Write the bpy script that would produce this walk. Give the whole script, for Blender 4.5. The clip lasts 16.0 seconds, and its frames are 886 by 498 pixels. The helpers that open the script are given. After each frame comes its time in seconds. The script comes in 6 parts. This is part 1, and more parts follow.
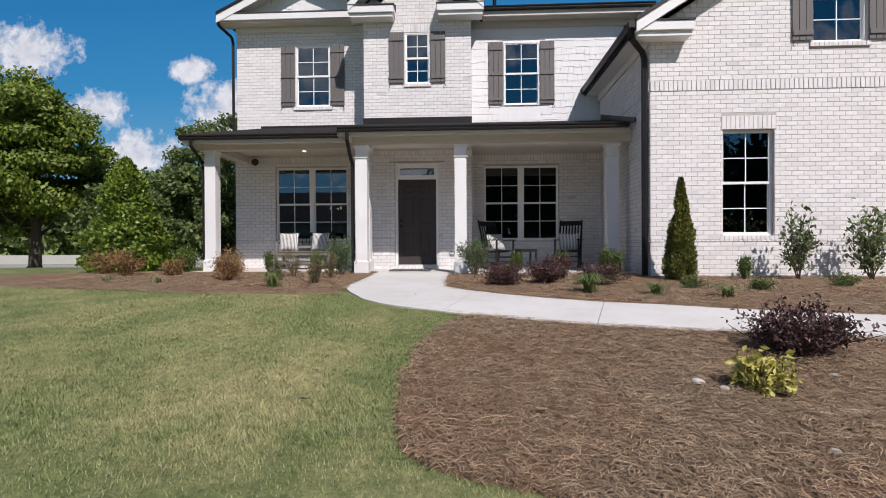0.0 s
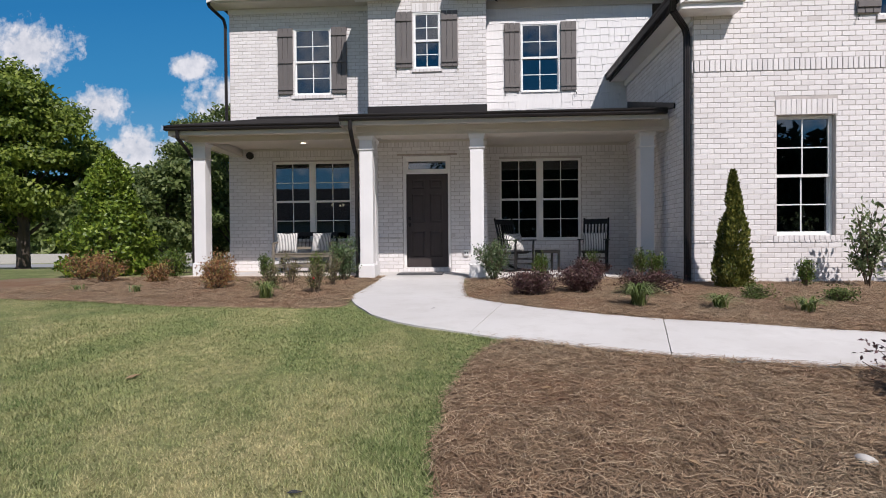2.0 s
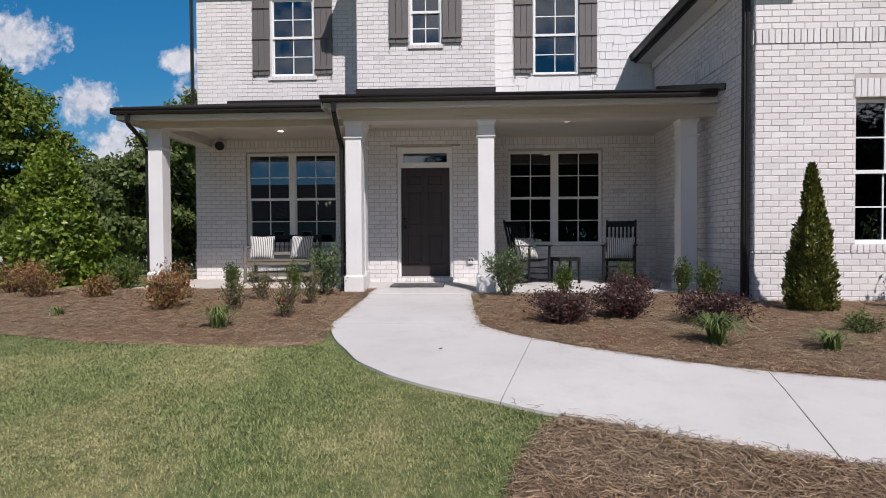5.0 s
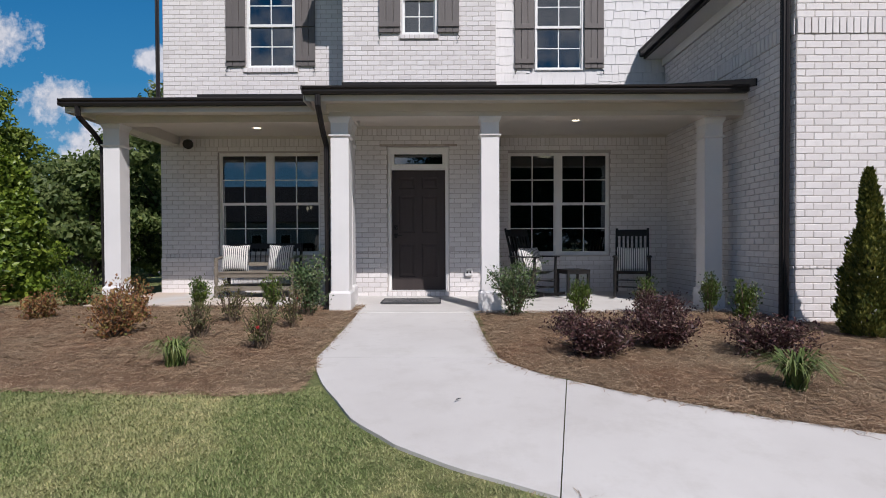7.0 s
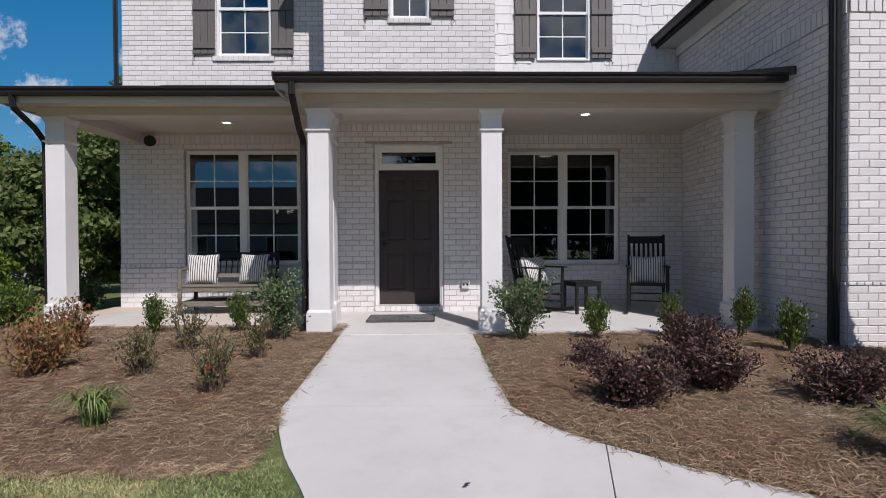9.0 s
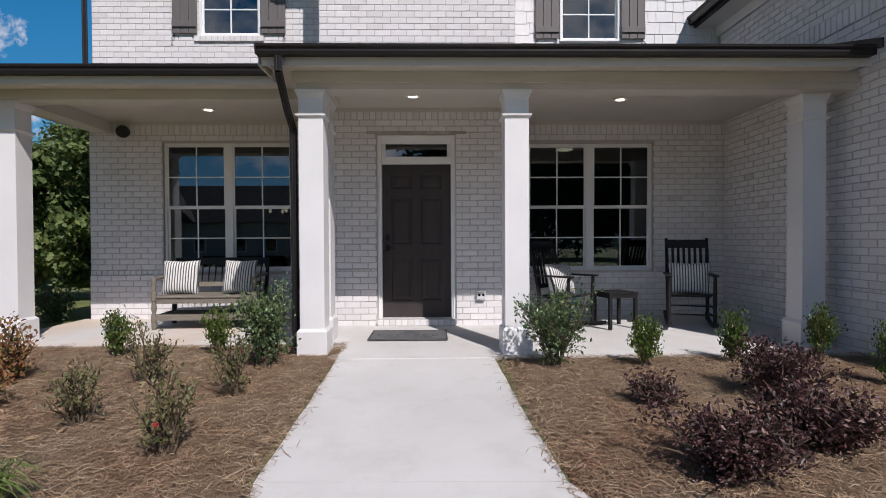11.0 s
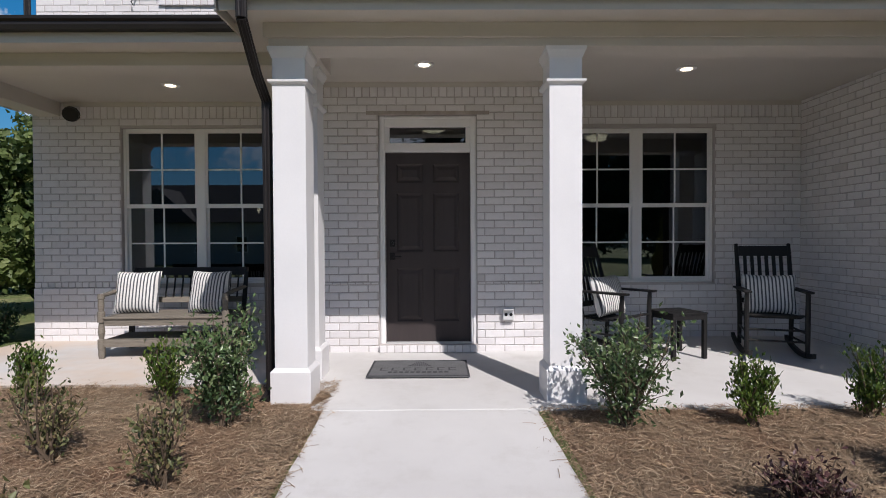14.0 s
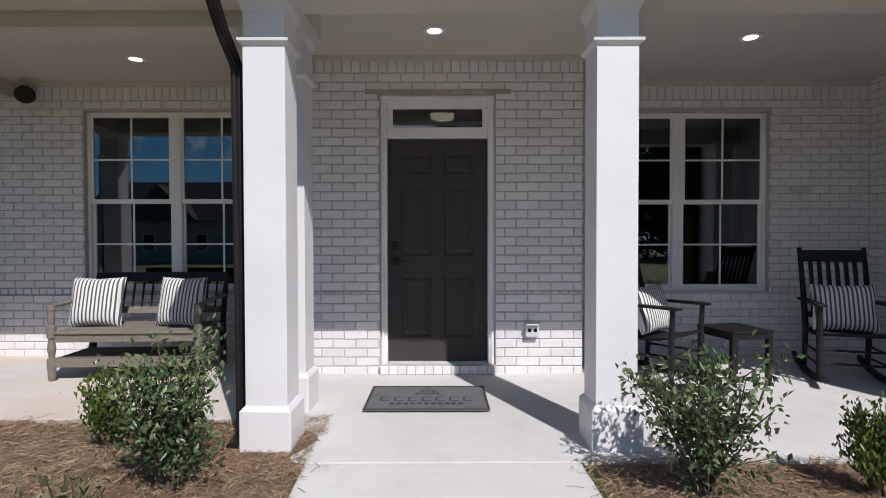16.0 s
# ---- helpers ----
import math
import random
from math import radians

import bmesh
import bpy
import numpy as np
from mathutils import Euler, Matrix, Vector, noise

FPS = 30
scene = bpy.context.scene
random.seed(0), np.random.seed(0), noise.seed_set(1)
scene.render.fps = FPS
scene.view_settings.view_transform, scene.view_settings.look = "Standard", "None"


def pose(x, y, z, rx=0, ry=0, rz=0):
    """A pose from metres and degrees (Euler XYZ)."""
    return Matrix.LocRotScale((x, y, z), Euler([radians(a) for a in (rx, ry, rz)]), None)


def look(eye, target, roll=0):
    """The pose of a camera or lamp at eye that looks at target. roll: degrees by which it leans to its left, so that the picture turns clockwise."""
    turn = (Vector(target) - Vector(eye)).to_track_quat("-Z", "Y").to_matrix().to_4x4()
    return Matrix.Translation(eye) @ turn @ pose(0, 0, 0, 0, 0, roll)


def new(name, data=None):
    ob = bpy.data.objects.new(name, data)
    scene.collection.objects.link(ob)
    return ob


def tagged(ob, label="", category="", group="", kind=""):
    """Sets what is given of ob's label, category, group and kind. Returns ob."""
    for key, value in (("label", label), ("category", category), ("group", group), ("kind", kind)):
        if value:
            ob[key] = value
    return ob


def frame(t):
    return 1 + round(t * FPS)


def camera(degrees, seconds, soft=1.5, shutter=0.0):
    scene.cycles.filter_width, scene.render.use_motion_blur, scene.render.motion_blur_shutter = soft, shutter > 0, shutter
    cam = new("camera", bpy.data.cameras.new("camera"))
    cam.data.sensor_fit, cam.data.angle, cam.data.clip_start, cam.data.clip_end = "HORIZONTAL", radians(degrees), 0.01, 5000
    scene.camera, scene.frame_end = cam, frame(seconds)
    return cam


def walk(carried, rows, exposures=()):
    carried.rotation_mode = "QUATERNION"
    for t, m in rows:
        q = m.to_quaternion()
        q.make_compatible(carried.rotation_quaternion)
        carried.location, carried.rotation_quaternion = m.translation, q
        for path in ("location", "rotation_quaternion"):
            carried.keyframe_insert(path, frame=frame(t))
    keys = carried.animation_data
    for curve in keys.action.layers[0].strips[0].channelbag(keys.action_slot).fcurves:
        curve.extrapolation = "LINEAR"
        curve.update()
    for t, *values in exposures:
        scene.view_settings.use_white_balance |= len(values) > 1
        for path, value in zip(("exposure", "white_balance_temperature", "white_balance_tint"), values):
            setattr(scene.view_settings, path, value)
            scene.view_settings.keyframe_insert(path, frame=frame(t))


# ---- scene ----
cam = camera(80.6, 16.0, soft=1.0)
PATH = [
    (0, (0.103, 0.038, 1.596), (0.002, 2.036, 1.588), -0.3),
    (0.5, (-0.044, 0.304, 1.635), (-0.147, 2.302, 1.615), -0.3),
    (1, (-0.112, 0.558, 1.669), (-0.218, 2.555, 1.643), -0.4),
    (1.5, (-0.116, 0.838, 1.702), (-0.226, 2.835, 1.684), -0.5),
    (2, (-0.186, 1.106, 1.705), (-0.294, 3.103, 1.681), -0.5),
    (2.5, (-0.229, 1.366, 1.737), (-0.344, 3.362, 1.719), -0.4),
    (3, (-0.319, 1.627, 1.757), (-0.423, 3.625, 1.737), -0.4),
    (3.5, (-0.326, 1.942, 1.784), (-0.428, 3.939, 1.758), -0.4),
    (4, (-0.354, 2.201, 1.827), (-0.454, 4.198, 1.789), -0.4),
    (6.5, (-0.619, 3.373, 1.939), (-0.64, 5.373, 1.904), -0.2),
    (7, (-0.709, 3.593, 1.991), (-0.712, 5.593, 1.964), -0.2),
    (7.5, (-0.743, 3.814, 2.032), (-0.73, 5.814, 2.003), -0.2),
    (8, (-0.738, 4.074, 2.046), (-0.709, 6.074, 2.028), -0.3),
    (8.5, (-0.743, 4.301, 2.087), (-0.705, 6.301, 2.069), -0.3),
    (9, (-0.774, 4.521, 2.116), (-0.736, 6.521, 2.09), -0.3),
    (9.2, (-0.759, 4.619, 2.131), (-0.729, 6.618, 2.106), -0.2),
    (11.5, (-0.967, 5.711, 2.202), (-0.931, 7.711, 2.17), -0.3),
    (12, (-1.008, 5.904, 2.211), (-0.973, 7.904, 2.189), -0.3),
    (12.5, (-1.015, 6.131, 2.2), (-0.982, 8.13, 2.171), -0.3),
    (13, (-0.986, 6.371, 2.228), (-0.959, 8.371, 2.201), -0.3),
    (13.5, (-0.99, 6.588, 2.25), (-0.967, 8.588, 2.213), -0.3),
    (14, (-1.023, 6.839, 2.267), (-1.006, 8.838, 2.234), -0.3),
    (14.5, (-1.059, 7.038, 2.286), (-1.046, 9.038, 2.263), -0.2),
    (15, (-1.074, 7.247, 2.287), (-1.062, 9.247, 2.26), -0.3),
    (15.5, (-1.076, 7.472, 2.302), (-1.067, 9.471, 2.272), -0.2),
    (16, (-1.093, 7.683, 2.299), (-1.09, 9.682, 2.26), -0.1),
]
walk(cam, [(t, look(eye, target, roll)) for t, eye, target, roll in PATH], [(0.0, 0.14, 6400, 16), (3.0, 0.09, 6400, 16), (6.5, -0.04, 6300, 16), (9.0, -0.07, 6250, 16), (12.5, 0.07, 6300, 16), (16.0, 0.07, 6150, 15)])

# ---------------------------------------------------------------- light
SUN_TO = Vector((0.50, -1.0, 1.19)).normalized()
sun = new("sun", bpy.data.lights.new("sun", "SUN"))
sun.data.energy, sun.data.angle, sun.data.color = 4.4, radians(0.53), (1.0, 0.955, 0.89)
sun.matrix_world = look(SUN_TO * 60, (0, 0, 0))
world = bpy.data.worlds.new("sky")
scene.world = world
world.use_nodes = True
wn = world.node_tree
sky = wn.nodes.new("ShaderNodeTexSky")
sky.sky_type, sky.sun_disc = "NISHITA", False
sky.sun_elevation = math.asin(SUN_TO.z)
sky.sun_rotation = math.atan2(SUN_TO.x, SUN_TO.y)
sky.air_density, sky.dust_density, sky.ozone_density = 1.0, 0.2, 4.0
wn.links.new(sky.outputs[0], wn.nodes["Background"].inputs[0])
wn.nodes["Background"].inputs[1].default_value = 0.068


# ---------------------------------------------------------------- materials
def srgb(r, g, b):
    return tuple(((c / 255) / 12.92 if c / 255 < 0.04045 else ((c / 255 + 0.055) / 1.055) ** 2.4) for c in (r, g, b)) + (1,)


class Nodes:
    def __init__(self, name):
        self.mat = bpy.data.materials.new(name)
        self.mat.use_nodes = True
        self.tree = self.mat.node_tree
        self.bsdf = self.tree.nodes["Principled BSDF"]
        self.pos = self.node("ShaderNodeTexCoord").outputs["Object"]

    def node(self, kind):
        return self.tree.nodes.new(kind)

    def link(self, a, b):
        self.tree.links.new(a, b)

    def world_pos(self):
        self.pos = self.node("ShaderNodeNewGeometry").outputs["Position"]

    def noise(self, scale, detail=4, rough=0.55, stretch=None):
        n = self.node("ShaderNodeTexNoise")
        n.inputs["Scale"].default_value, n.inputs["Detail"].default_value, n.inputs["Roughness"].default_value = scale, detail, rough
        src = self.pos
        if stretch:
            m = self.node("ShaderNodeMapping")
            m.inputs["Scale"].default_value = stretch
            self.link(src, m.inputs[0])
            src = m.outputs[0]
        self.link(src, n.inputs["Vector"])
        return n.outputs["Fac"]

    def ramp(self, fac, stops):
        r = self.node("ShaderNodeValToRGB")
        e = r.color_ramp.elements
        while len(e) < len(stops):
            e.new(0.5)
        for el, (p, c) in zip(e, stops):
            el.position, el.color = p, c if len(c) == 4 else (*c, 1)
        self.link(fac, r.inputs[0])
        return r.outputs[0]

    def mix(self, fac, a, b, blend="MIX"):
        m = self.node("ShaderNodeMix")
        m.data_type, m.blend_type = "RGBA", blend
        for s, v in ((m.inputs[0], fac), (m.inputs[6], a), (m.inputs[7], b)):
            if isinstance(v, (int, float)):
                s.default_value = v
            elif isinstance(v, tuple):
                s.default_value = v if len(v) == 4 else (*v, 1)
            else:
                self.link(v, s)
        return m.outputs[2]

    def math(self, op, a, b=0.0):
        m = self.node("ShaderNodeMath")
        m.operation = op
        for s, v in zip(m.inputs, (a, b)):
            if isinstance(v, (int, float)):
                s.default_value = v
            else:
                self.link(v, s)
        return m.outputs[0]

    def each(self):
        """A random value for every piece, whether an object of its own or an island of a joined mesh."""
        o = self.node("ShaderNodeObjectInfo").outputs["Random"]
        i = self.node("ShaderNodeNewGeometry").outputs["Random Per Island"]
        return self.math("FRACT", self.math("ADD", o, i))

    def bump(self, height, strength, distance=0.01):
        b = self.node("ShaderNodeBump")
        b.inputs["Strength"].default_value, b.inputs["Distance"].default_value = strength, distance
        self.link(height, b.inputs["Height"])
        self.link(b.outputs[0], self.bsdf.inputs["Normal"])

    def done(self, colour, rough=0.6, metal=0.0, spec=0.5):
        if isinstance(colour, tuple):
            self.bsdf.inputs["Base Color"].default_value = colour
        else:
            self.link(colour, self.bsdf.inputs["Base Color"])
        if isinstance(rough, (int, float)):
            self.bsdf.inputs["Roughness"].default_value = rough
        else:
            self.link(rough, self.bsdf.inputs["Roughness"])
        self.bsdf.inputs["Metallic"].default_value = metal
        self.bsdf.inputs["Specular IOR Level"].default_value = spec
        return self.mat


def c4(r, g, b):
    return (r, g, b, 1)


def plain(name, col, rough=0.5, vary=0.12, scale=3.0, bump=0.15, fine=60, metal=0.0, spec=0.5, stretch=None):
    n = Nodes(name)
    n.world_pos()
    lo = c4(*[c * (1 - vary) for c in col])
    hi = c4(*[min(1, c * (1 + vary)) for c in col])
    big = n.ramp(n.noise(scale, 5, stretch=stretch), [(0.3, lo), (0.7, hi)])
    small = n.noise(fine, 3, stretch=stretch)
    colour = n.mix(0.25, big, n.ramp(small, [(0.3, lo), (0.7, hi)]))
    n.bump(small, bump, 0.003)
    r = n.math("ADD", n.math("MULTIPLY", n.noise(scale * 2, 3), 0.2), rough - 0.1)
    return n.done(colour, r, metal, spec)


def brick_material():
    n = Nodes("painted brick")
    n.world_pos()
    r = n.each()
    tone = n.ramp(r, [(0.0, c4(0.665, 0.635, 0.63)), (0.25, c4(0.715, 0.685, 0.68)), (0.8, c4(0.75, 0.722, 0.717)), (0.985, c4(0.77, 0.745, 0.74)), (1.0, c4(0.58, 0.545, 0.53))])
    wear = n.ramp(n.noise(16, 6, 0.75), [(0.50, c4(0, 0, 0)), (0.72, c4(1, 1, 1))])
    tone = n.mix(n.math("MULTIPLY", wear, 0.30), tone, c4(0.52, 0.48, 0.46))
    soot = n.ramp(n.noise(1.1, 4), [(0.35, c4(0, 0, 0)), (0.75, c4(1, 1, 1))])
    tone = n.mix(n.math("MULTIPLY", soot, 0.13), tone, c4(0.56, 0.54, 0.53))
    n.bump(n.noise(70, 5, 0.7), 0.45, 0.004)
    return n.done(tone, 0.85, spec=0.25)


def grass_material(name, blades):
    n = Nodes(name)
    n.world_pos()
    patch = n.noise(0.75, 4, 0.6)
    patch2 = n.noise(2.6, 4, 0.65)
    green = n.ramp(patch2, [(0.3, c4(0.135, 0.175, 0.062)), (0.7, c4(0.205, 0.235, 0.094))])
    straw = n.ramp(patch2, [(0.3, c4(0.265, 0.26, 0.115)), (0.7, c4(0.385, 0.34, 0.18))])
    f = n.ramp(patch, [(0.44, c4(0, 0, 0)), (0.64, c4(1, 1, 1))])
    tuft = n.ramp(n.noise(13, 4, 0.7), [(0.36, c4(0.68, 0.74, 0.66)), (0.5, c4(1, 1, 1)), (0.66, c4(1.30, 1.24, 1.22))])
    colour = n.mix(1.0, n.mix(f, green, straw), tuft, "MULTIPLY")
    if blades:
        r = n.node("ShaderNodeNewGeometry").outputs["Random Per Island"]
        colour = n.mix(n.math("MULTIPLY", n.math("GREATER_THAN", r, 0.75), 0.42), n.mix(1.0, colour, c4(1.22, 1.22, 1.2), "MULTIPLY"), c4(0.46, 0.41, 0.23))
        colour = n.mix(n.math("MULTIPLY", n.math("LESS_THAN", r, 0.35), 0.48), colour, c4(0.155, 0.205, 0.075))
        n.bsdf.inputs["Subsurface Weight"].default_value = 0.0
        n.bsdf.inputs["Sheen Weight"].default_value = 0.0
        return n.done(colour, 0.6, spec=0.25)
    fine = n.noise(55, 5, 0.7)
    colour = n.mix(n.ramp(fine, [(0.35, c4(0, 0, 0)), (0.7, c4(1, 1, 1))]), n.mix(0.35, colour, c4(0.08, 0.09, 0.035)), colour)
    n.bump(fine, 0.8, 0.03)
    return n.done(colour, 0.85, spec=0.2)


def straw_material(name, loose):
    n = Nodes(name)
    n.world_pos()
    zone = n.noise(0.9, 4, 0.6)
    base = n.ramp(zone, [(0.3, c4(0.30, 0.165, 0.10)), (0.5, c4(0.33, 0.225, 0.145)), (0.75, c4(0.36, 0.285, 0.195))])
    if loose:
        r = n.node("ShaderNodeNewGeometry").outputs["Random Per Island"]
        tone = n.ramp(r, [(0.0, c4(0.14, 0.088, 0.055)), (0.3, c4(0.26, 0.17, 0.105)), (0.75, c4(0.37, 0.27, 0.17)), (1.0, c4(0.56, 0.45, 0.31))])
        clump = n.ramp(n.noise(10, 4, 0.7), [(0.36, c4(0.62, 0.60, 0.58)), (0.52, c4(1, 1, 1)), (0.68, c4(1.32, 1.3, 1.28))])
        return n.done(n.mix(1.0, n.mix(0.32, tone, base), clump, "MULTIPLY"), 0.65, spec=0.3)
    fine = n.noise(45, 6, 0.75)
    n.bump(fine, 1.0, 0.04)
    return n.done(n.mix(fine, n.mix(0.5, base, c4(0.07, 0.045, 0.03)), base), 0.9, spec=0.2)


def leaf_material(name, stops, rough=0.45, glow=0.0):
    n = Nodes(name)
    n.world_pos()
    r = n.node("ShaderNodeNewGeometry").outputs["Random Per Island"]
    tone = n.ramp(r, [(p, c4(*c)) for p, c in stops])
    big = n.ramp(n.noise(1.3, 3), [(0.3, c4(0.72, 0.74, 0.7)), (0.7, c4(1.15, 1.12, 1.0))])
    tone = n.mix(1.0, tone, big, "MULTIPLY")
    if glow:
        n.bsdf.inputs["Transmission Weight"].default_value = 0.0
        t = n.node("ShaderNodeBsdfTranslucent")
        n.link(tone, t.inputs[0])
        m = n.node("ShaderNodeMixShader")
        m.inputs[0].default_value = glow
        out = n.tree.nodes["Material Output"]
        n.link(n.bsdf.outputs[0], m.inputs[1])
        n.link(t.outputs[0], m.inputs[2])
        n.link(m.outputs[0], out.inputs[0])
    return n.done(tone, rough, spec=0.4)


def glass_material():
    n = Nodes("window glass")
    out = n.tree.nodes["Material Output"]
    n.tree.nodes.remove(n.bsdf)
    clear = n.node("ShaderNodeBsdfTransparent")
    clear.inputs[0].default_value = (0.20, 0.22, 0.22, 1)
    gloss = n.node("ShaderNodeBsdfGlossy")
    gloss.inputs["Roughness"].default_value = 0.01
    gloss.inputs["Color"].default_value = (0.9, 0.95, 1, 1)
    fr = n.node("ShaderNodeFresnel")
    fr.inputs[0].default_value = 1.65
    m = n.node("ShaderNodeMixShader")
    n.link(n.math("MULTIPLY", fr.outputs[0], 2.4), m.inputs[0])
    n.link(clear.outputs[0], m.inputs[1])
    n.link(gloss.outputs[0], m.inputs[2])
    n.link(m.outputs[0], out.inputs[0])
    return n.mat


def concrete_material(name="broom finished concrete", clay=False):
    n = Nodes(name)
    n.world_pos()
    big = n.ramp(n.noise(0.8, 5, 0.6), [(0.3, c4(0.53, 0.51, 0.49)), (0.7, c4(0.62, 0.605, 0.585))])
    stain = n.ramp(n.noise(3.5, 6, 0.7), [(0.5, c4(0, 0, 0)), (0.75, c4(1, 1, 1))])
    colour = n.mix(n.math("MULTIPLY", stain, 0.36), big, c4(0.41, 0.385, 0.35))
    grit = n.noise(180, 3)
    colour = n.mix(n.math("MULTIPLY", n.ramp(grit, [(0.6, c4(0, 0, 0)), (0.8, c4(1, 1, 1))]), 0.3), colour, c4(0.38, 0.36, 0.33))
    if clay:
        mud = n.ramp(n.noise(0.9, 4, 0.6), [(0.38, c4(0, 0, 0)), (0.62, c4(1, 1, 1))])
        colour = n.mix(n.math("MULTIPLY", mud, 0.6), colour, c4(0.60, 0.44, 0.30))
    n.bump(grit, 0.25, 0.003)
    return n.done(colour, 0.85, spec=0.25)


def glowing(name, col, strength):
    n = Nodes(name)
    n.bsdf.inputs["Emission Color"].default_value = (*col, 1)
    n.bsdf.inputs["Emission Strength"].default_value = strength
    return n.done(c4(0.8, 0.8, 0.8), 0.4)


def striped_fabric():
    n = Nodes("striped cotton ticking")
    w = n.node("ShaderNodeTexWave")
    w.wave_type, w.bands_direction = "BANDS", "X"
    w.inputs["Scale"].default_value = 9.5
    w.inputs["Distortion"].default_value = 0.15
    n.link(n.pos, w.inputs["Vector"])
    weave = n.noise(260, 2)
    stripe = n.ramp(w.outputs["Fac"], [(0.55, c4(0.72, 0.70, 0.67)), (0.68, c4(0.055, 0.06, 0.07))])
    n.bump(weave, 0.3, 0.002)
    return n.done(n.mix(n.math("MULTIPLY", weave, 0.2), stripe, c4(0.4, 0.39, 0.38)), 0.95, spec=0.1)


def wood_material(name, lo, hi, rough, stretch=(1, 14, 14)):
    n = Nodes(name)
    grain = n.noise(6, 6, 0.7, stretch)
    n.bump(grain, 0.3, 0.003)
    return n.done(n.ramp(grain, [(0.3, c4(*lo)), (0.7, c4(*hi))]), rough, spec=0.35)


BRICK = brick_material()
MORTAR = plain("grey mortar", (0.485, 0.445, 0.425), 0.9, 0.12, 4, 0.5, 120, spec=0.15)
WHITE = plain("white trim paint", (0.73, 0.715, 0.71), 0.45, 0.04, 2.0, 0.06, 90)
VINYL = plain("white vinyl", (0.80, 0.80, 0.79), 0.35, 0.03, 3.0, 0.03, 90)
TAN = plain("almond window trim", (0.80, 0.785, 0.765), 0.5, 0.05, 2.0, 0.05, 80)
CEIL = plain("greige porch paint", (0.56, 0.52, 0.465), 0.6, 0.04, 1.5, 0.05, 60)
BRONZE = plain("dark bronze metal", (0.018, 0.015, 0.015), 0.45, 0.15, 3, 0.05, 60, 0.0, 0.3)
SHUTTER = plain("taupe grey shutter paint", (0.125, 0.112, 0.108), 0.6, 0.10, 4, 0.25, 50, stretch=(12, 12, 1))
SHINGLE = plain("dark asphalt shingle", (0.055, 0.05, 0.05), 0.9, 0.25, 5, 0.7, 120)
SIDING = plain("white painted shake", (0.72, 0.71, 0.71), 0.6, 0.05, 3, 0.25, 60, stretch=(10, 10, 1))
DOORPAINT = plain("dark brown door paint", (0.050, 0.040, 0.039), 0.5, 0.12, 2, 0.1, 60, spec=0.3, stretch=(8, 8, 1))
BLACKMETAL = plain("black metal", (0.014, 0.014, 0.015), 0.3, 0.1, 5, 0.05, 60, 0.6)
BLACKWOOD = plain("black painted wood", (0.012, 0.011, 0.011), 0.62, 0.2, 8, 0.15, 60, spec=0.3)
GREYWOOD = wood_material("weathered grey wood", (0.13, 0.112, 0.088), (0.235, 0.205, 0.165), 0.75)
CONCRETE = concrete_material()
MUDDY = concrete_material("clay stained concrete", True)
GRASS, BLADES = grass_material("lawn soil and turf", False), grass_material("lawn blades", True)
BED, NEEDLES = straw_material("pine straw bed", False), straw_material("pine needles", True)
GLASS = glass_material()
LAMP = glowing("warm lamp lens", (1.0, 0.80, 0.55), 4.5)
STRIPES = striped_fabric()
MATGREY = plain("grey coir mat", (0.115, 0.115, 0.118), 0.95, 0.15, 8, 0.8, 220)
MATDARK = plain("dark mat print", (0.035, 0.036, 0.04), 0.95, 0.1, 8, 0.4, 200)
ROOMWALL = plain("interior wall paint", (0.36, 0.35, 0.33), 0.7, 0.04, 1, 0.03, 40)
ROOMFLOOR = wood_material("interior floor boards", (0.10, 0.07, 0.05), (0.18, 0.13, 0.09), 0.4)
CURTAIN = plain("grey curtain cloth", (0.34, 0.34, 0.34), 0.9, 0.08, 3, 0.2, 150)
PLASTIC = plain("grey weatherproof plastic", (0.58, 0.58, 0.58), 0.4, 0.05, 5, 0.05, 60)
BARK = plain("grey brown bark", (0.075, 0.058, 0.045), 0.9, 0.35, 6, 1.0, 30, stretch=(5, 5, 1))
STEM = plain("brown stem", (0.10, 0.07, 0.045), 0.8, 0.25, 10, 0.4, 80)
STEEL = plain("rusty mortar smear", (0.40, 0.35, 0.31), 0.9, 0.3, 9, 0.6, 60)
STONE = plain("pale stone", (0.45, 0.43, 0.40), 0.85, 0.2, 12, 0.5, 50)
TERRA = plain("glazed white pot", (0.6, 0.59, 0.57), 0.4, 0.05, 4, 0.1, 50)
ROAD = plain("grey road surface", (0.30, 0.30, 0.30), 0.85, 0.1, 0.3, 0.2, 30)
FARWALL = plain("far house siding", (0.32, 0.30, 0.28), 0.8, 0.1, 1, 0.1, 20)
L_TREE = leaf_material("oak leaf", [(0, (0.09, 0.135, 0.024)), (0.5, (0.19, 0.265, 0.045)), (1, (0.33, 0.39, 0.075))], 0.5, 0.42)
L_FAR = leaf_material("dull green leaf", [(0, (0.075, 0.12, 0.04)), (0.5, (0.16, 0.22, 0.075)), (1, (0.28, 0.33, 0.13))], 0.5, 0.48)
# leaf with shade put into its colour, for the woods mirrored in the panes
L_SHADED = leaf_material("shaded dark leaf", [(0, (0.012, 0.022, 0.008)), (1, (0.04, 0.06, 0.022))], 0.7)
L_MAG = leaf_material("bright yellow green leaf", [(0, (0.065, 0.115, 0.018)), (0.5, (0.15, 0.23, 0.03)), (1, (0.30, 0.38, 0.06))], 0.4, 0.3)
